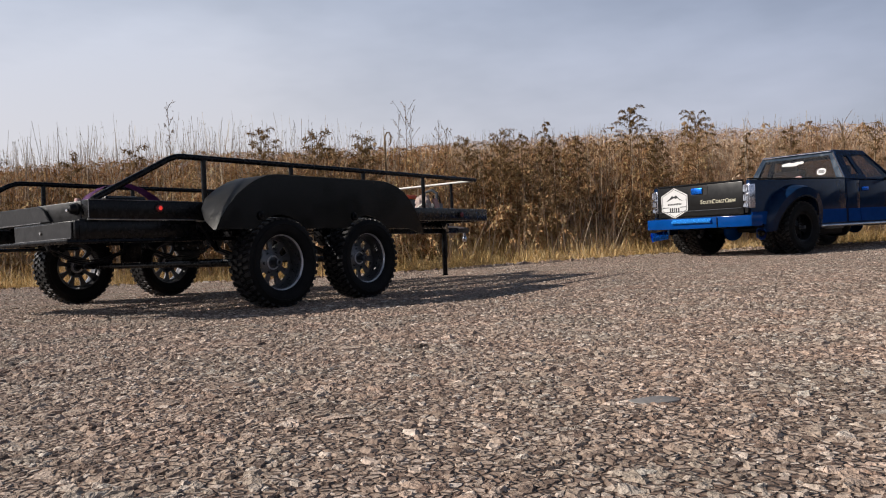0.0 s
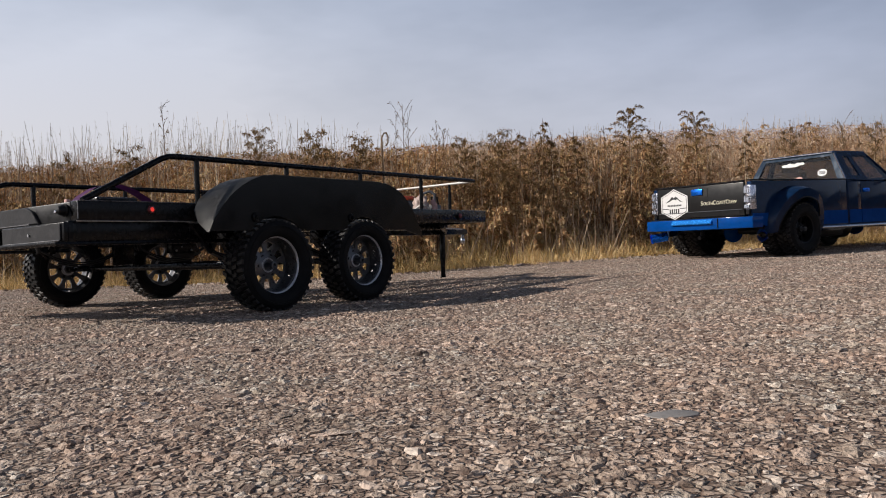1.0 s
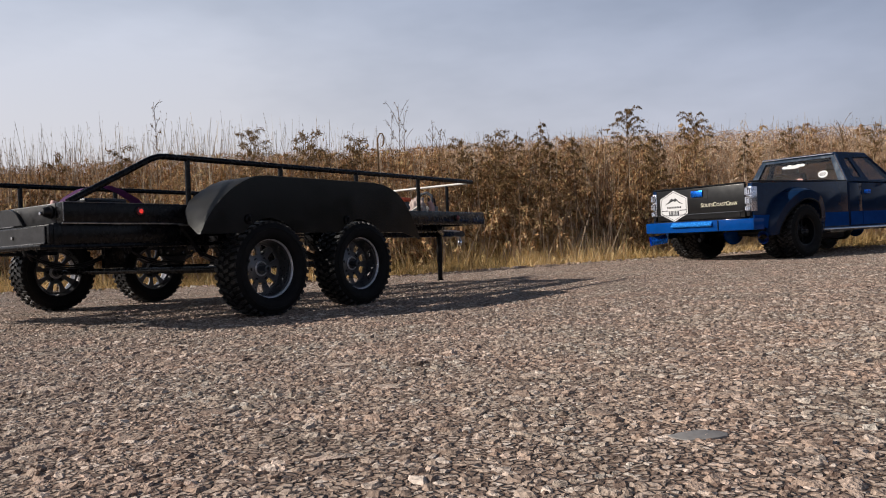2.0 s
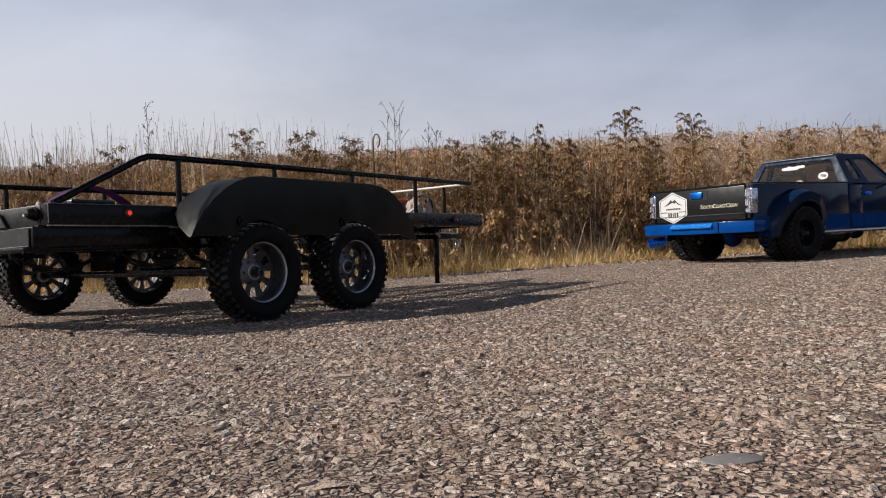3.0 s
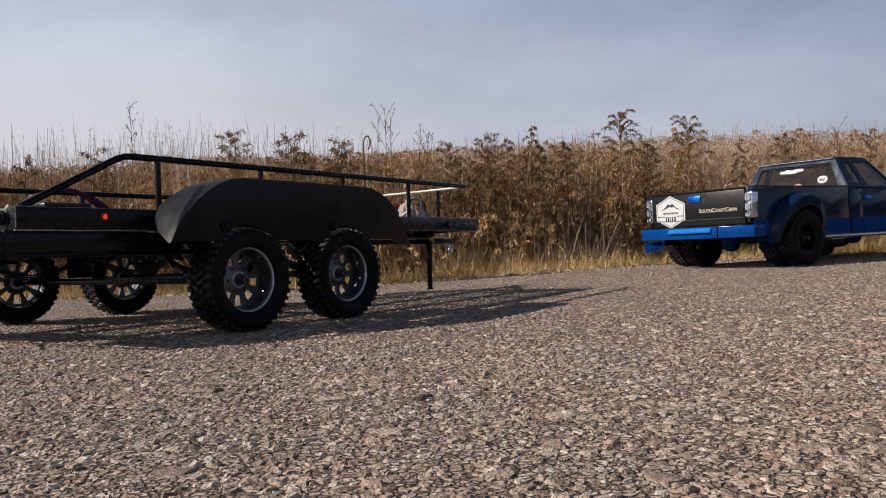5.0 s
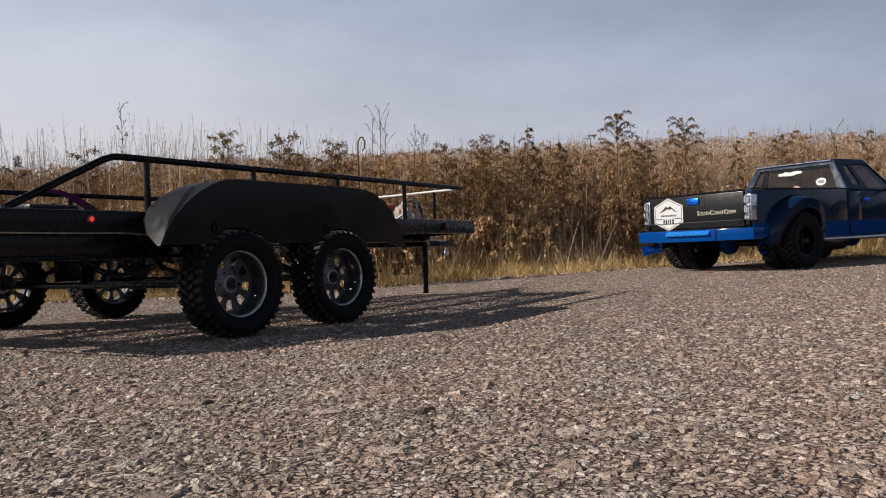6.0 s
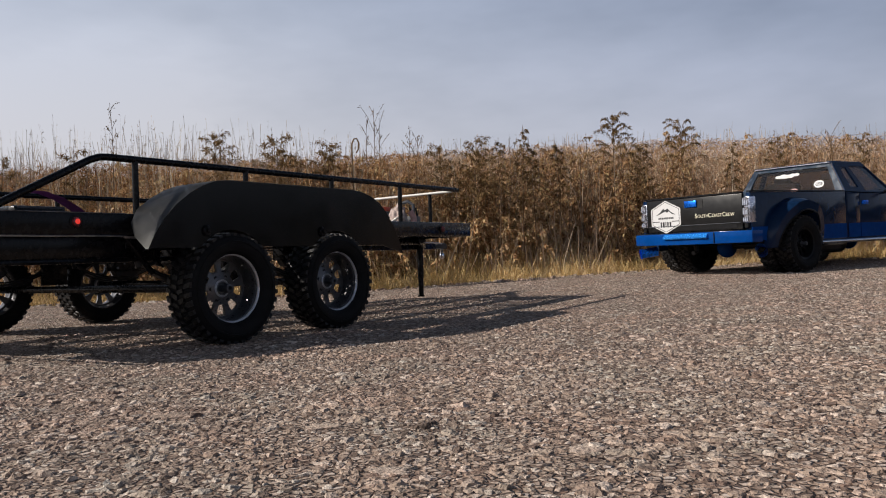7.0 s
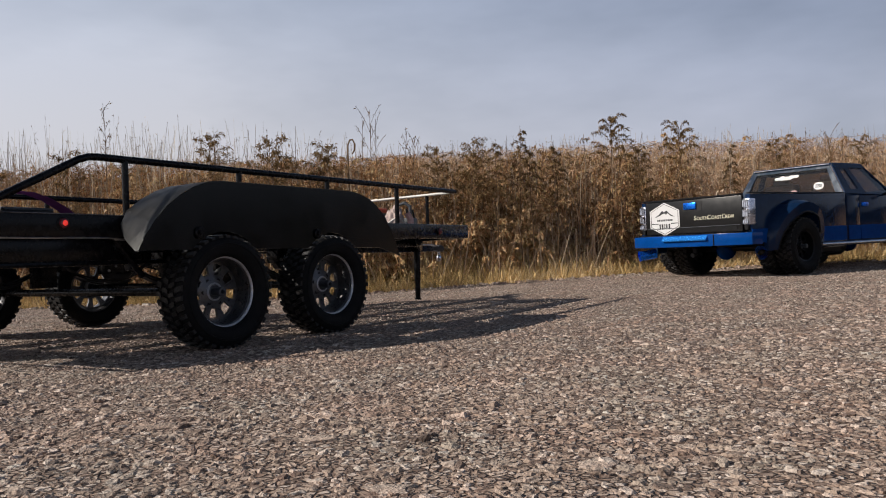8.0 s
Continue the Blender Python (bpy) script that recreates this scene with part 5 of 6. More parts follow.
# dry grass and stalks: a russet stand on one side, paler straw on the other
def stand(x0, x1, share):
    p, d = field(int(11000 * share), 0.30, 1.1, 1.2, x0, x1)
    H = canopy(p[:, 0], p[:, 1]) * rng.uniform(0.6, 1.0, len(p)) * (1 + 0.10 * patchy(p, 3.0, 1))
    H *= np.interp(d, [0.12, 0.26], [0.5, 1.0])
    ang = rng.uniform(0, 2 * np.pi, len(p))
    reach = rng.uniform(0.01, 0.16, len(p))
    stalks = ribbons(p, H, rng.uniform(0.0008, 0.0019, len(p)), np.stack([np.cos(ang), np.sin(ang)], -1) * reach[:, None], rng.uniform(0.2, 1.6, len(p)), rng.uniform(0, np.pi, len(p)))
    # arching blades in the upper growth
    p, d = field(int(30000 * share), 0.32, 1.0, 1.2, x0, x1)
    top_ = canopy(p[:, 0], p[:, 1]) * np.interp(d, [0.12, 0.26], [0.55, 1.0])
    b = p.copy()
    b[:, 2] += top_ * rng.uniform(0.1, 1.0, len(p)) ** 0.45
    dirs = rng.normal(0, 1, (len(p), 3)) * np.array([1, 1, 0.6]) + np.array([0, 0, 0.45])
    return stalks, leaves(b, rng.uniform(0.018, 0.055, len(p)), rng.uniform(0.0012, 0.0028, len(p)), dirs, rng.uniform(0.2, 1.3, len(p)), nseg=3)


v, f = joined(*stand(-1.6, 0.02, 0.5))
tagged(big_mesh("russet_grass", v, f, M_RUSSET), "tall dry russet grass along the roadside", "grass", kind="stuff")
sets = stand(-0.1, 1.65, 0.54)
# open straw nearer the road where the leafy weeds give out
p, d = field(5200, 0.07, 0.4, 1.0, 0.6, 1.65)
keep = rng.uniform(0, 1, len(p)) < np.interp(p[:, 0], [0.6, 0.95], [0.15, 1.0])
p, d = p[keep], d[keep]
top_ = canopy(p[:, 0], p[:, 1]) * np.interp(d, [0.07, 0.3], [0.45, 0.97])
ang = rng.uniform(0, 2 * np.pi, len(p))
open_ = ribbons(p, top_ * rng.uniform(0.6, 1.0, len(p)), rng.uniform(0.0012, 0.0024, len(p)), np.stack([np.cos(ang), np.sin(ang)], -1) * rng.uniform(0.01, 0.1, len(p))[:, None], rng.uniform(0.2, 1.6, len(p)), rng.uniform(0, np.pi, len(p)), nseg=3)
b = np.repeat(p, 2, 0)
b[:, 2] += np.repeat(top_, 2) * rng.uniform(0.15, 1.0, len(b)) ** 0.7
dirs = rng.normal(0, 1, (len(b), 3)) * np.array([1, 1, 0.6]) + np.array([0, 0, 0.5])
tufts = leaves(b, rng.uniform(0.015, 0.04, len(b)), rng.uniform(0.0016, 0.0034, len(b)), dirs, rng.uniform(0.2, 1.3, len(b)), nseg=2)
v, f = joined(*sets, open_, tufts)
straw = big_mesh("dry_grass", v, f, M_STRAW)
tagged(straw, "tall dry straw-coloured grass along the roadside", "grass", kind="stuff")

# withered leafy weeds
def bushes(p, H, spread, nb, per, l0, l1, w0, w1, low=0.28):
    """Branching weeds, many at once: each stem carries arching branches thickly set with small curled leaves."""
    n = len(p)
    ang = rng.uniform(0, 2 * np.pi, n)
    bend = np.stack([np.cos(ang), np.sin(ang)], -1) * rng.uniform(0.0, 0.035, n)[:, None]
    st = ribbons(p, H, rng.uniform(0.0015, 0.0026, n), bend, np.full(n, 0.6), rng.uniform(-0.5, 0.5, n), nseg=5, taper=0.4)
    t = low + (1 - low) * rng.uniform(0, 1, (n, nb)) ** 0.8
    root = np.zeros((n, nb, 3))
    root[..., :2] = p[:, None, :2] + bend[:, None] * (t ** 1.6)[..., None]
    root[..., 2] = p[:, None, 2] + H[:, None] * t
    a = rng.uniform(0, 2 * np.pi, (n, nb))
    side = np.stack([np.cos(a), np.sin(a), np.zeros((n, nb))], -1)
    L = spread[:, None] * (1.25 - 0.8 * t) * rng.uniform(0.55, 1.15, (n, nb))
    lift_ = rng.uniform(0.5, 1.3, (n, nb))
    drop_ = rng.uniform(0.5, 1.4, (n, nb))

    def along(s_):
        q = root[:, :, None] + side[:, :, None] * (L[:, :, None] * s_)[..., None]
        q[..., 2] += L[:, :, None] * (lift_[:, :, None] * s_ - drop_[:, :, None] * s_ * s_)
        return q
    s_ = np.broadcast_to(rng.uniform(0.1, 1.0, (n, nb, per)) ** 0.8, (n, nb, per))
    base = along(s_) + rng.normal(0, 0.0016, (n, nb, per, 3))
    dirs = side[:, :, None] * 0.55 + rng.normal(0, 0.6, (n, nb, per, 3)) + np.array([0, 0, 0.3])
    k = n * nb * per
    size = np.repeat((1.1 - 0.45 * t).ravel(), per)
    lv = diamonds(base.reshape(-1, 3), rng.uniform(l0, l1, k) * size, rng.uniform(w0, w1, k) * size, dirs.reshape(-1, 3), rng.uniform(0.1, 1.1, k))
    pts = along(np.broadcast_to(np.linspace(0, 1, 4), (n, nb, 4)))
    w = np.array([0.0007, 0.0006, 0.0005, 0.0003])[None, None, :, None] * np.array([0.5, 0.5, 1.0])
    tw = np.stack([pts - w, pts + w], 3).reshape(-1, 3)
    q = np.arange(3) * 2
    tf = (np.arange(n * nb)[:, None, None] * 8 + np.stack([q, q + 1, q + 3, q + 2], -1)[None]).reshape(-1, 4)
    return lv, joined(st, (tw, tf))


p, d = field(520, 0.08, 0.62, 1.15, -1.6, 1.65)
keep = rng.uniform(0, 1, len(p)) < np.interp(p[:, 0], [-1.6, -0.2, 0.0, 0.65, 0.9, 1.7], [0.75, 0.8, 1.0, 1.0, 0.35, 0.2])
p, d = p[keep], d[keep]
H = canopy(p[:, 0], p[:, 1]) * np.interp(d, [0.08, 0.2, 0.32], [0.42, 0.78, 0.95]) * (1 + 0.16 * patchy(p, 5.0, 9)) * rng.uniform(0.86, 1.08, len(p))
weeds_, stems_ = bushes(p, H, rng.uniform(0.045, 0.085, len(p)), 19, 27, 0.007, 0.0165, 0.0038, 0.0082, 0.2)
# loose dead leaves and litter caught between them
p, d = field(12000, 0.2, 1.3, 1.1)
b = p.copy()
b[:, 2] += canopy(p[:, 0], p[:, 1]) * np.interp(d, [0.14, 0.3], [0.45, 0.95]) * rng.uniform(0.12, 1.0, len(p)) ** 0.8
dirs = rng.normal(0, 1, (len(p), 3)) * np.array([1, 1, 0.6]) + np.array([0, -0.1, 0.1])
v, f = joined(weeds_, leaves(b, rng.uniform(0.006, 0.02, len(p)), rng.uniform(0.0014, 0.0042, len(p)), dirs, rng.uniform(0.2, 1.4, len(p)), nseg=2))
under = big_mesh("withered_undergrowth", v, f, M_LEAF)
tagged(under, "withered brown and olive leafy weeds behind the verge", "undergrowth", kind="stuff")
# pale bare stalks standing and leaning in front of the shade
p, d = field(1100, 0.03, 0.2, 1.0)
ang = rng.uniform(0, 2 * np.pi, len(p))
pale_ = ribbons(p, rng.uniform(0.03, 0.14, len(p)), rng.uniform(0.001, 0.0021, len(p)), np.stack([np.cos(ang), np.sin(ang)], -1) * rng.uniform(0.0, 0.07, len(p))[:, None], rng.uniform(0.0, 0.7, len(p)), rng.uniform(-0.4, 0.4, len(p)), nseg=3, taper=0.6)
p, d = field(330, 0.05, 0.2, 1.0, -0.5, 1.3)
keep = patchy(p, 6.0, 4) > -0.12
p = p[keep]
ang = rng.uniform(0, 2 * np.pi, len(p))
foot_ = ribbons(p, rng.uniform(0.05, 0.19, len(p)), rng.uniform(0.0014, 0.0028, len(p)), np.stack([np.cos(ang), np.sin(ang)], -1) * rng.uniform(0.0, 0.06, len(p))[:, None], rng.uniform(0.0, 0.9, len(p)), rng.uniform(-0.4, 0.4, len(p)), nseg=4, taper=0.5)
pale_ = joined(pale_, foot_)
tagged(big_mesh("bare_stalks", pale_[0], pale_[1], M_PALE), "pale bare stalks in front of the weeds", "grass", kind="stuff")
tagged(big_mesh("weed_stems", stems_[0], stems_[1], M_STEM), "thin brown weed stems among the dry grass", "undergrowth", kind="stuff")

# short verge grass at the road's edge
p, d = field(46000, -0.03, 0.17, 1.0)
keep = patchy(p, 9.0, 2) + rng.uniform(-0.4, 0.5, len(p)) > -0.2
p, d = p[keep], d[keep]
H = rng.uniform(0.02, 0.07, len(p)) * np.interp(d, [0, 0.1], [0.55, 1.6])
ang = rng.uniform(0, 2 * np.pi, len(p))
v, f = ribbons(p, H, rng.uniform(0.001, 0.0024, len(p)), np.stack([np.cos(ang), np.sin(ang)], -1) * rng.uniform(0.004, 0.04, len(p))[:, None], rng.uniform(0.3, 1.8, len(p)), rng.uniform(0, np.pi, len(p)), nseg=3)
verge = big_mesh("verge_grass", v, f, M_VERGE)
tagged(verge, "short yellow-green grass fringing the road edge", "grass", kind="stuff")

# pale loose gravel along the edge of the seal
p, d = field(2600, -0.05, 0.06)
sz = rng.uniform(0.0018, 0.0065, len(p))
a_ = np.arange(6) * np.pi / 3
stone = np.concatenate([np.stack([np.cos(a_), np.sin(a_), np.full(6, -0.4)], -1), np.stack([0.65 * np.cos(a_ + 0.4), 0.65 * np.sin(a_ + 0.4), np.full(6, 0.5)], -1)])
sf_ = np.array([t_ for k in range(6) for t_ in ((k, (k + 1) % 6, 6 + k), ((k + 1) % 6, 6 + (k + 1) % 6, 6 + k))] + [(6, 7, 8), (6, 8, 9), (6, 9, 10), (6, 10, 11)])
p[:, 2] = ground_z(p[:, 0], p[:, 1]) - np.where(d > 0, 0.004, 0.0) + sz * 0.25
v = stone[None] * (1 + rng.uniform(-0.3, 0.3, (len(p), 12, 1))) * sz[:, None, None] * np.stack([rng.uniform(0.8, 1.4, len(p)), rng.uniform(0.7, 1.1, len(p)), rng.uniform(0.5, 0.9, len(p))], -1)[:, None] + p[:, None]
tagged(big_mesh("edge_gravel", v.reshape(-1, 3), (sf_[None] + (np.arange(len(p)) * 12)[:, None, None]).reshape(-1, 3), M_STONE, smooth=False), "pale loose gravel along the ragged road edge", "gravel", kind="stuff")


# ---- single weeds that stand out of the growth ----
def weed(name, x, y, h, label, style, seed, spread=0.045, branches=16, lean=0.01):
    """A dry weed: tapered stem, arching side branches set with small curled leaves."""
    r = np.random.default_rng(seed)
    base = Vector((x, y, float(ground_z(x, y)) - 0.006))
    thing = tagged(empty(name, Matrix.Translation(base)), label, "weed", group="weeds out of the roadside growth")
    la = r.uniform(0, 6.28)
    bend = Vector((math.cos(la), math.sin(la), 0)) * lean

    def on_stem(t):
        return Vector((0, 0, h * t)) + bend * (t * t) + Vector((0.002 * math.sin(7 * t + seed), 0.002 * math.sin(5 * t + 2 * seed), 0))
    bm = bmesh.new()
    tube(bm, [on_stem(k / 10) for k in range(11)], 0.0011, 6)
    for v in bm.verts:
        c = on_stem(min(1, max(0, v.co.z / h)))
        k = 1.35 - 0.95 * min(1, v.co.z / h)
        v.co = (c.x + (v.co.x - c.x) * k, c.y + (v.co.y - c.y) * k, v.co.z)
    part("stem", bm, M_STEM, thing)
    pts, dirs, lens, wids = [], [], [], []
    arms = []
    for k in range(branches):
        if style == "spire":
            t0 = 0.60 + 0.38 * k / branches
            L = spread * (1.12 - (t0 - 0.6) / 0.4) * r.uniform(0.7, 1.1)
            rise = 0.55
        elif style == "fan":
            t0 = 0.74 + 0.24 * (k / branches) ** 0.8
            L = spread * (1.0 - 0.35 * (t0 - 0.74) / 0.24) * r.uniform(0.75, 1.1)
            rise = 0.9 + 1.7 * k / branches
        elif style == "thin":
            t0 = 0.72 + 0.27 * k / branches
            L = spread * r.uniform(0.3, 0.7)
            rise = 2.4
        else:
            t0 = 0.5 + 0.49 * k / branches
            L = spread * (1.25 - 1.5 * (t0 - 0.5)) * r.uniform(0.6, 1.15)
            rise = 1.25
        a = 2.4 * k + r.uniform(-0.5, 0.5)
        p0 = on_stem(t0)
        side = Vector((math.cos(a), math.sin(a) * 0.8, 0))
        arm = [p0 + side * (L * s_) + Vector((0, 0, L * (rise * s_ - 0.75 * s_ * s_ * (rise if style == "fan" else 1)))) for s_ in (0, 0.25, 0.5, 0.75, 1.0)]
        arms.append(arm)
        count = {"thin": 9, "bush": 72, "spire": 64}.get(style, 110)
        for j in range(count):
            s_ = r.uniform(0.15, 1.0) * 4
            i = min(3, int(s_))
            q = arm[i].lerp(arm[i + 1], s_ - i)
            pts.append(q + Vector(r.normal(0, 0.0034 if style == "bush" else 0.0019, 3)))
            dirs.append(Vector(r.normal(0, 0.6, 3)) + side * 0.6 + Vector((0, 0, 0.5)))
            small = style != "bush"
            lens.append(r.uniform(0.003, 0.0068) if small else r.uniform(0.0035, 0.009))
            wids.append(r.uniform(0.0018, 0.0036) if small else r.uniform(0.002, 0.0042))
    for k in range(24 if style != "thin" else 5):
        t0 = r.uniform(0.2, 0.95)
        a = r.uniform(0, 6.28)
        pts.append(on_stem(t0))
        dirs.append(Vector((math.cos(a), math.sin(a), 0.2)))
        lens.append(r.uniform(0.008, 0.018))
        wids.append(r.uniform(0.0015, 0.0035))
    for arm in arms:
        bm = bmesh.new()
        tube(bm, arm, 0.00055, 4)
        part("branch", bm, M_STEM, thing)
    v, f = leaves(np.array(pts), np.array(lens), np.array(wids), np.array(dirs), r.uniform(0.1, 1.2, len(pts)), nseg=2)
    ob = tagged(big_mesh("plume", v, f, M_PLUME), kind="stuff")
    ob.parent = thing
    return thing


GOLD = "dry brown goldenrod with drooping seed plumes above the grass"
BUSHY = "withered brown leafy weed among tall dry grass"
THIN = "thin bare dry weed stalk rising above the grass"
for i, (x, y, h, style, spread, n_) in enumerate((
        (0.508, 2.130, 0.384, "fan", 0.058, 20), (0.267, 2.10, 0.378, "spire", 0.064, 22), (0.362, 2.10, 0.337, "spire", 0.048, 16),
        (0.722, 2.25, 0.369, "fan", 0.07, 18), (-0.295, 1.85, 0.345, "bush", 0.062, 30), (-0.197, 1.88, 0.331, "bush", 0.052, 26),
        (-0.437, 1.90, 0.365, "bush", 0.058, 28), (-0.649, 1.85, 0.44, "thin", 0.02, 9), (-0.105, 2.10, 0.448, "thin", 0.06, 7), (-0.128, 2.12, 0.43, "thin", 0.03, 6), (-0.085, 2.08, 0.425, "thin", 0.035, 6), (-0.02, 2.1, 0.39, "thin", 0.04, 8), (0.0, 2.12, 0.375, "thin", 0.045, 8), (0.55, 2.2, 0.36, "thin", 0.04, 8),
        (0.143, 2.12, 0.348, "bush", 0.062, 30), (0.07, 2.16, 0.345, "bush", 0.06, 26), (0.205, 2.08, 0.35, "spire", 0.058, 20), (0.295, 2.1, 0.328, "spire", 0.055, 18), (1.03, 2.33, 0.343, "bush", 0.05, 16),
        (1.182, 2.33, 0.355, "thin", 0.05, 14), (1.37, 2.33, 0.37, "thin", 0.05, 14), (1.283, 2.38, 0.355, "bush", 0.05, 16), (-1.113, 1.90, 0.375, "bush", 0.05, 14),
        (-0.705, 1.80, 0.325, "bush", 0.045, 14), (-0.92, 1.90, 0.335, "bush", 0.04, 12), (0.6, 2.2, 0.325, "bush", 0.055, 22), (0.869, 2.30, 0.341, "spire", 0.04, 14),
        (0.45, 2.2, 0.37, "thin", 0.012, 5))):
    weed("goldenrod" if style in ("fan", "spire") else "weed", x, y, h + (0.008 if style != "thin" else 0), GOLD if style in ("fan", "spire") else BUSHY if style == "bush" else THIN, style, 20 + i, spread, n_, 0.012)

# a stalk whose withered tip has curled over
hook = tagged(empty("curled_weed", Matrix.Translation((-0.138, 1.88, float(ground_z(-0.138, 1.88)) - 0.006))), "dark withered weed stalk with a tip curled into a hook", "weed", group="weeds out of the roadside growth")
bm = bmesh.new()
tube(bm, [(0, 0, 0), (0.003, 0, 0.12), (-0.001, 0, 0.24), (-0.002, 0, 0.318), (-0.0015, 0, 0.336), (0.0035, 0, 0.347), (0.0095, 0, 0.3475), (0.0135, 0, 0.338), (0.0125, 0, 0.324), (0.0075, 0, 0.316)], 0.0019, 6)
part("stem", bm, M_STEM, hook)

# fine seed stalks against the sky, thickest where the growth is low
p, d = field(4200, 0.12, 0.9, 1.0)
keep = rng.uniform(0, 1, len(p)) < np.interp(p[:, 0], [-1.5, -0.6, -0.1, 0.3, 1.0, 1.8], [1.0, 1.0, 0.95, 0.55, 0.45, 0.5])
p = p[keep]
H = np.maximum(canopy(p[:, 0], p[:, 1]), 0.05) + rng.uniform(-0.03, 0.045, len(p)) + np.interp(p[:, 0], [-0.5, 0.0], [0.1, 0.0]) * rng.uniform(0, 1, len(p)) ** 1.4
ang = rng.uniform(0, 2 * np.pi, len(p))
reach = rng.uniform(0.0, 0.07, len(p))
ln = np.stack([np.cos(ang), np.sin(ang)], -1) * reach[:, None]
cu = rng.uniform(0.2, 1.2, len(p))
st = ribbons(p, H, np.full(len(p), 0.0015), ln, cu, rng.uniform(0, np.pi, len(p)), nseg=6, taper=0.5)
tips = st[0].reshape(len(p), 7, 2, 3)[:, 5:, :, :].mean(axis=2)
m_ = 4
tt = rng.uniform(0, 1, (len(p), m_, 1))
bp_ = (tips[:, None, 0] * (1 - tt) + tips[:, None, 1] * tt).reshape(-1, 3)
seeds = leaves(bp_, rng.uniform(0.005, 0.014, len(bp_)), rng.uniform(0.0008, 0.0019, len(bp_)), rng.normal(0, 0.5, (len(bp_), 3)) + np.array([0, 0, 0.9]), rng.uniform(0, 0.8, len(bp_)))
v, f = joined(st, seeds)
p, d = field(2600, 0.12, 0.9, 1.0, -1.6, 0.05)
H = np.maximum(canopy(p[:, 0], p[:, 1]), 0.05) + rng.uniform(-0.02, 0.085, len(p)) * np.interp(p[:, 0], [-0.3, 0.05], [1.0, 0.3])
ang = rng.uniform(0, 2 * np.pi, len(p))
bent = ribbons(p, H, rng.uniform(0.001, 0.0019, len(p)), np.stack([np.cos(ang), np.sin(ang)], -1) * rng.uniform(0.03, 0.13, len(p))[:, None], rng.uniform(2.0, 6.0, len(p)), rng.uniform(0, np.pi, len(p)), nseg=9, taper=0.4)
v, f = joined((v, f), bent)
tagged(big_mesh("seed_stalks", v, f, M_GREYSTALK), "fine dry grass seed stalks against the sky", "grass", kind="stuff")

# the growth goes on along the verge to both sides and over the bank, thinning out unevenly
def outlying(n, d0, d1, x0, x1):
    p, d = field(n, d0, d1, 1.1, x0, x1)
    thin = np.interp(np.abs(p[:, 0]), [1.5, 4.6], [1.0, 0.12]) * np.interp(d, [1.0, 3.4], [1.0, 0.15])
    keep = patchy(p, 1.7, 11) * 0.5 + rng.uniform(0, 1, len(p)) < thin
    p = p[keep]
    H = canopy(p[:, 0], p[:, 1]).clip(0.05) * rng.uniform(0.5, 1.0, len(p))
    ang = rng.uniform(0, 2 * np.pi, len(p))
    return ribbons(p, H, rng.uniform(0.002, 0.004, len(p)), np.stack([np.cos(ang), np.sin(ang)], -1) * rng.uniform(0.01, 0.12, len(p))[:, None], rng.uniform(0.2, 1.6, len(p)), rng.uniform(0, np.pi, len(p)), nseg=2)


v, f = joined(outlying(9000, 0.03, 1.3, -4.6, -1.5), outlying(9000, 1.0, 3.4, -4.6, 0.1))
tagged(big_mesh("outlying_grass", v, f, M_RUSSET), "dry russet grass further along the road", "grass", kind="stuff")
v, f = joined(outlying(9000, 0.03, 1.3, 1.55, 4.6), outlying(9000, 1.0, 3.4, -0.1, 4.6))
tagged(big_mesh("outlying_grass", v, f, M_STRAW), "pale dry grass further along the road", "grass", kind="stuff")

# ---- unseen bank added behind the camera, to keep paint reflections dark ----
ang = np.radians(np.linspace(-150, 50, 60))
prof = [(0.0, 0.0), (0.25, 0.2), (0.7, 0.38), (1.4, 0.55), (2.4, 0.66), (4.5, 0.6), (7.0, -0.3)]
V = []
for k, a in enumerate(ang):
    for j, (o, z) in enumerate(prof):
        rr = 4.2 + o + 0.25 * noise.noise((math.cos(a) * 4, math.sin(a) * 4, j * 0.4))
        fade = min(1, k / 6, (len(ang) - 1 - k) / 3)
        tall = 1.0 + 0.15 * math.sin(5 * a)
        V.append((rr * math.cos(a), 0.6 + rr * math.sin(a) * 1.0, -0.05 + tall * (z + 0.08 * noise.noise((math.cos(a) * 6, math.sin(a) * 6, j)) if j else 0) * fade))
V = np.array(V)
idx = np.arange(len(V)).reshape(len(ang), len(prof))
quads = np.stack([idx[:-1, :-1], idx[:-1, 1:], idx[1:, 1:], idx[1:, :-1]], -1).reshape(-1, 4)
# kept very dark so that black and navy paint mirror little light
M_BANK = material("unseen_dark_bank", (0.013, 0.015, 0.013), 0.95, spec=0.1, var=0.5, scale=5, bump=1.0, bump_scale=20, other=(0.028, 0.028, 0.022))
bank = big_mesh("bank", V, quads, M_BANK)
tagged(bank, "unseen dark bank added to darken reflections", "bank", kind="structure")

# ---- stone chips of the road surface ----
M_SLATE = material("grey_flat_stone", (0.2, 0.19, 0.185), 0.7, var=0.15, scale=90, bump=0.2)
# an open-bottomed chip, its foot sunk in the binder: a six-sided foot, a shoulder and a flat-topped crown
HEX = np.arange(6) * np.pi / 3
CHIP_V = np.concatenate([np.stack([np.cos(HEX), np.sin(HEX), np.full(6, -0.5)], -1), np.stack([0.56 * np.cos(HEX + 0.3), 0.56 * np.sin(HEX + 0.3), np.full(6, 0.45)], -1)])
CHIP_F = np.array([t_ for k in range(6) for t_ in ((k, (k + 1) % 6, 6 + k), ((k + 1) % 6, 6 + (k + 1) % 6, 6 + k))] + [(6, 7, 8), (6, 8, 9), (6, 9, 10), (6, 10, 11)])


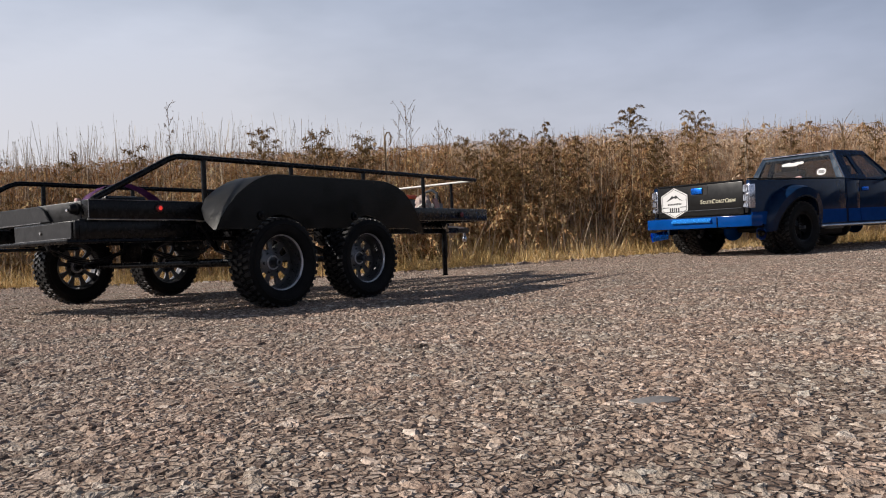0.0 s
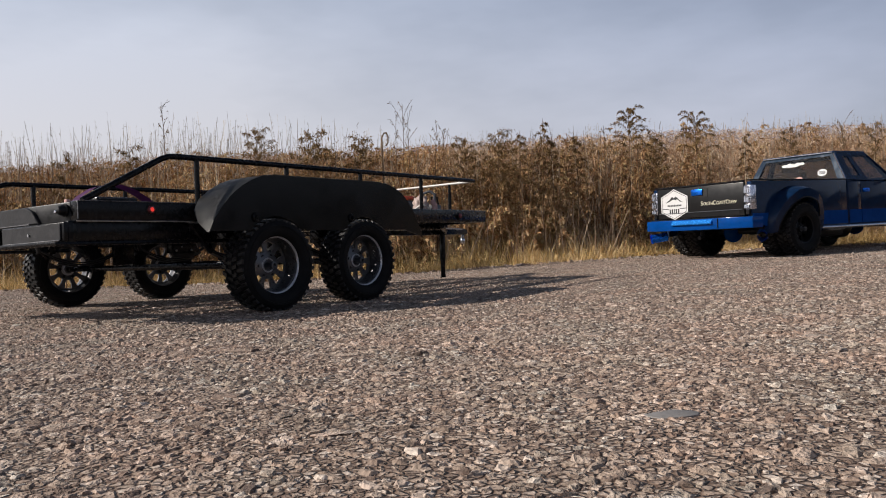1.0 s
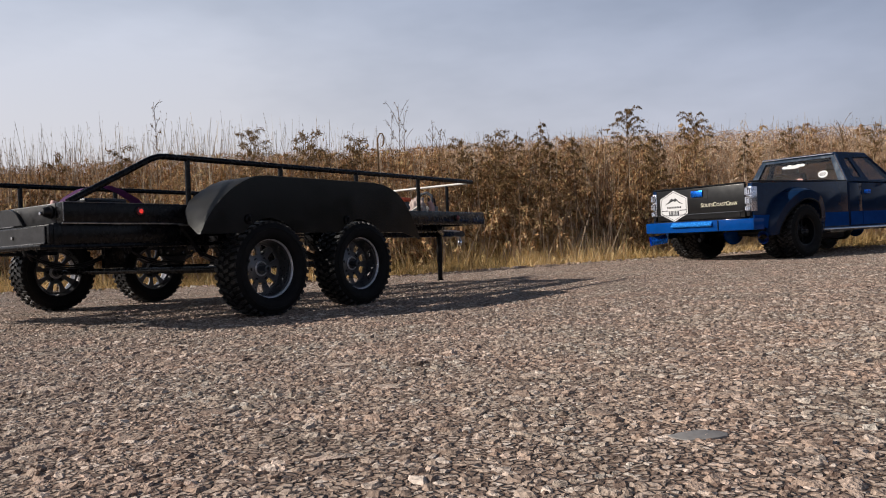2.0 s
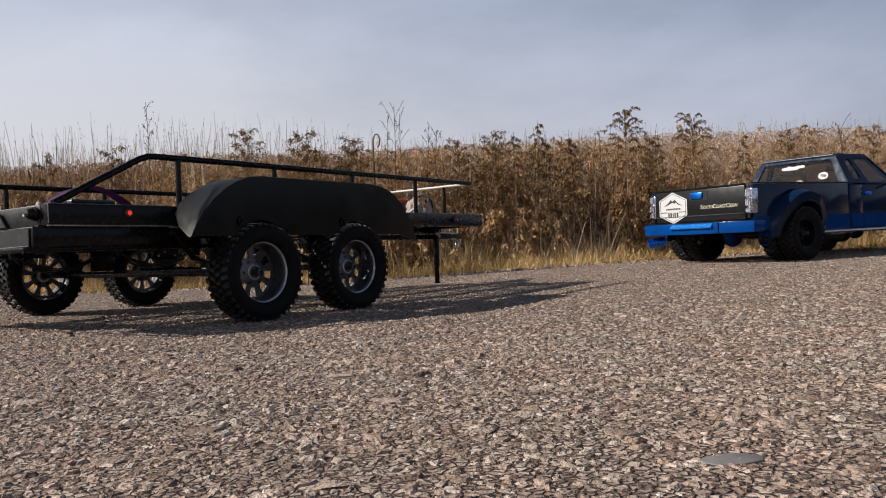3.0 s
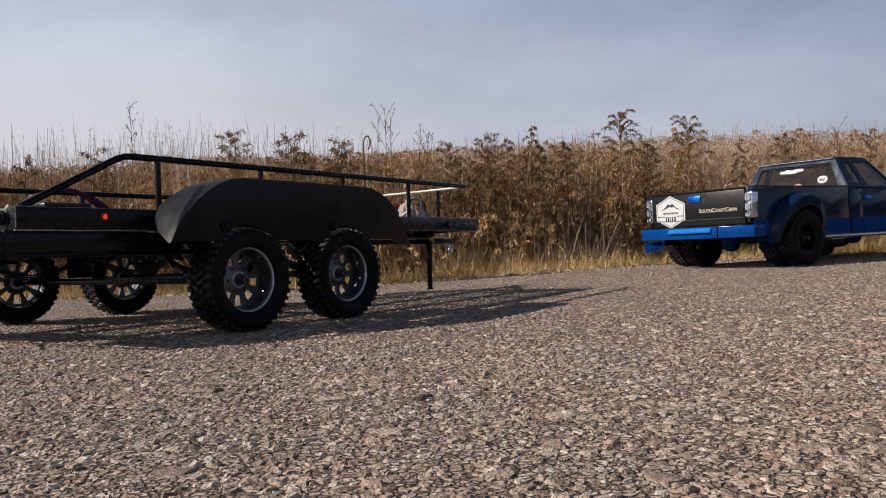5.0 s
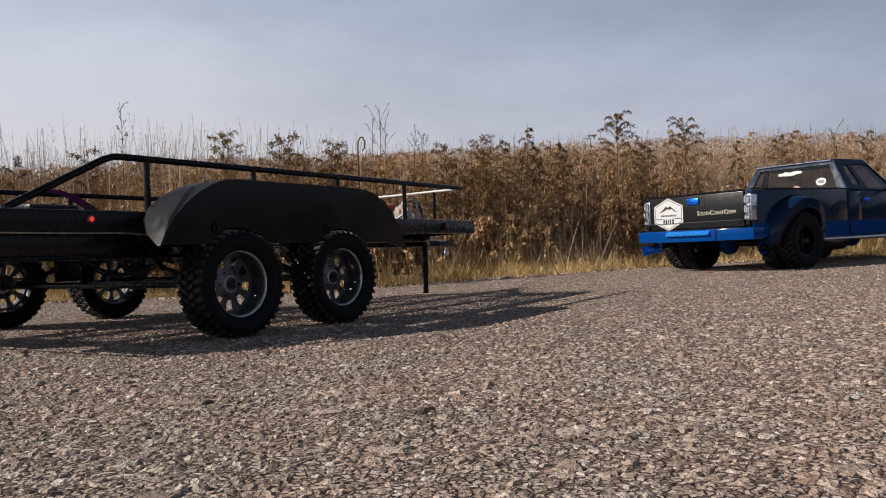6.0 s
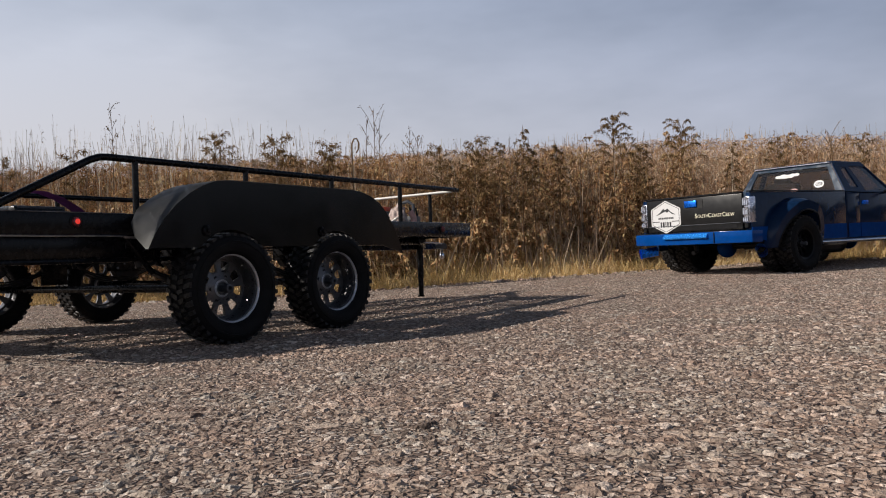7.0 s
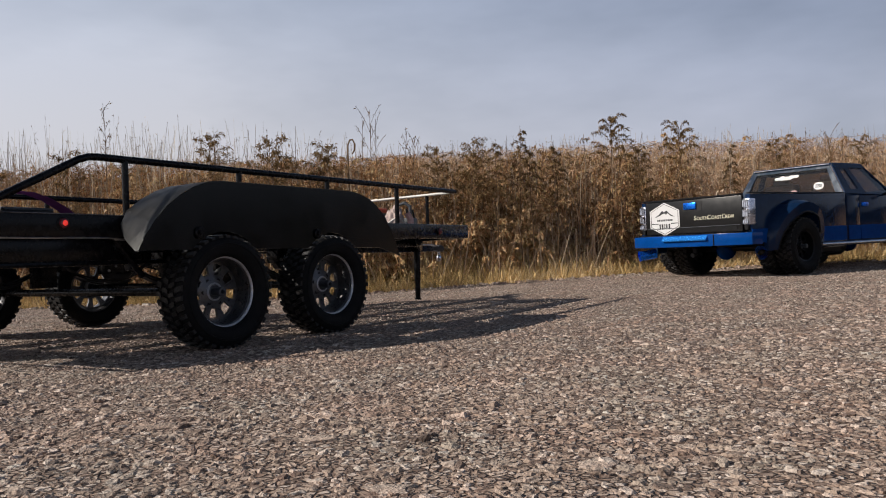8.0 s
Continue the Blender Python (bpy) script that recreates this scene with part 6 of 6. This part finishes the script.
def chips(n, r):
    """Crushed stone shapes: (n, 12, 3), flattened and uneven."""
    v = CHIP_V[None] * (1 + r.uniform(-0.42, 0.42, (n, len(CHIP_V), 1)))
    v = v * np.stack([r.uniform(0.75, 1.45, n), r.uniform(0.65, 1.1, n), r.uniform(0.28, 0.6, n)], -1)[:, None]
    a = r.uniform(0, 2 * np.pi, n)
    c, s_ = np.cos(a)[:, None], np.sin(a)[:, None]
    x, y = v[..., 0] * c - v[..., 1] * s_, v[..., 0] * s_ + v[..., 1] * c
    tilt = r.uniform(-0.22, 0.22, (n, 2))
    z = v[..., 2] + x * tilt[:, :1] + y * tilt[:, 1:]
    return np.stack([x, y, z], -1)


r = np.random.default_rng(3)
STEP = 0.0041
cols, rows_ = int(1.9 / STEP), int(1.02 / STEP)
gx_, gy_ = np.meshgrid(np.arange(cols) * STEP - 0.85, np.arange(rows_) * STEP + 0.0, indexing="ij")
px_, py_ = gx_.ravel() + r.uniform(-0.5, 0.5, gx_.size) * STEP, gy_.ravel() + r.uniform(-0.5, 0.5, gx_.size) * STEP
inside = ((np.abs(px_) < 0.085 + 0.57 * py_) & (py_ > 0.04)) & (r.uniform(0, 1, len(px_)) < np.interp(py_, [0.5, 0.75, 1.02], [0.95, 0.6, 0.1]))
px_, py_ = px_[inside], py_[inside]
size = STEP * np.exp(r.normal(-0.66, 0.34, len(px_))).clip(0.22, 1.1)
pz_ = ground_z(px_, py_) + size * r.uniform(-0.16, 0.1, len(px_))
near = np.argsort((px_ - 0.0) ** 2 + (py_ - 0.17) ** 2)[:300]
rest = np.ones(len(px_), bool)
rest[near] = False
far_x, far_y = np.meshgrid(np.arange(-1.2, 1.25, 0.0054), np.arange(0.85, 2.05, 0.0054), indexing="ij")
far_x, far_y = far_x.ravel() + r.uniform(-0.0027, 0.0027, far_x.size), far_y.ravel() + r.uniform(-0.0027, 0.0027, far_x.size)
far_keep = (np.abs(far_x) < 0.09 + 0.57 * far_y) & (far_y < edge_y(far_x) - 0.01) & (r.uniform(0, 1, len(far_x)) < np.interp(far_y, [0.85, 1.05, 1.5], [0.25, 0.8, 0.6]))
far_x, far_y = far_x[far_keep], far_y[far_keep]
far_s = 0.0021 * np.exp(r.normal(0, 0.3, len(far_x))).clip(0.5, 1.7)
fv = chips(len(far_x), r) * far_s[:, None, None] + np.stack([far_x, far_y, ground_z(far_x, far_y) - far_s * 0.05], -1)[:, None]
sv = chips(int(rest.sum()), r) * size[rest][:, None, None] + np.stack([px_, py_, pz_], -1)[rest][:, None]
sv = np.concatenate([sv, fv])
sf = CHIP_F[None] + (np.arange(len(sv)) * len(CHIP_V))[:, None, None]
loose = big_mesh("stone_chips", sv.reshape(-1, 3), sf.reshape(-1, 3), M_STONE, smooth=False)
loose.parent = road
tagged(loose, "packed crushed stone chips", kind="stuff")
shapes = []
for k in range(10):
    v = chips(1, r)[0] * 0.0018
    me = bpy.data.meshes.new("stone_chip")
    me.from_pydata([tuple(q) for q in v], [], [tuple(int(i) for i in q) for q in CHIP_F])
    me.materials.append(M_STONE)
    shapes.append(me)
for k, i in enumerate(near):
    ob = new("stone_chip", shapes[k % 10])
    ob.parent = road
    ob.matrix_basis = pose(px_[i], py_[i], pz_[i], 0, 0, float(r.uniform(0, 360))) @ Matrix.Scale(float(size[i]) / 0.0018, 4)

# a few broad flat stones bedded in the seal
for x, y, w, l_, turn, tone in ((0.096, 0.219, 0.0112, 0.0056, 6, 0), (-0.142, 0.235, 0.007, 0.005, 30, 1), (-0.03, 0.208, 0.008, 0.005, -20, 1), (0.055, 0.36, 0.008, 0.006, 12, 2), (0.16, 0.31, 0.007, 0.005, 40, 2), (-0.05, 0.42, 0.009, 0.006, 5, 1), (-0.2, 0.37, 0.009, 0.006, 60, 2), (0.24, 0.43, 0.009, 0.007, -15, 1), (-0.09, 0.29, 0.0085, 0.006, -8, 1), (-0.11, 0.245, 0.0075, 0.0055, 14, 2), (0.02, 0.27, 0.0065, 0.005, 35, 1), (0.07, 0.26, 0.006, 0.0048, -25, 2), (0.13, 0.29, 0.007, 0.005, 8, 1), (-0.02, 0.34, 0.008, 0.005, -12, 2), (-0.13, 0.46, 0.01, 0.006, 18, 1), (0.11, 0.48, 0.009, 0.006, -30, 2)):
    bm = bmesh.new()
    k_ = 9
    rr = [1 + 0.8 * noise.noise((x * 90 + i * 1.3, y * 50, 2)) for i in range(k_)]
    prism(bm, [(w * rr[i] * math.cos(2 * math.pi * i / k_), l_ * rr[i] * math.sin(2 * math.pi * i / k_)) for i in range(k_)], -0.0015, 0.0007, "z", 0.0005, 2)
    st = part("flat_stone", bm, (M_SLATE, M_STONE, M_STONE)[tone], road)
    st.matrix_basis = pose(x, y, float(ground_z(x, y)), 1.5, -1, turn)
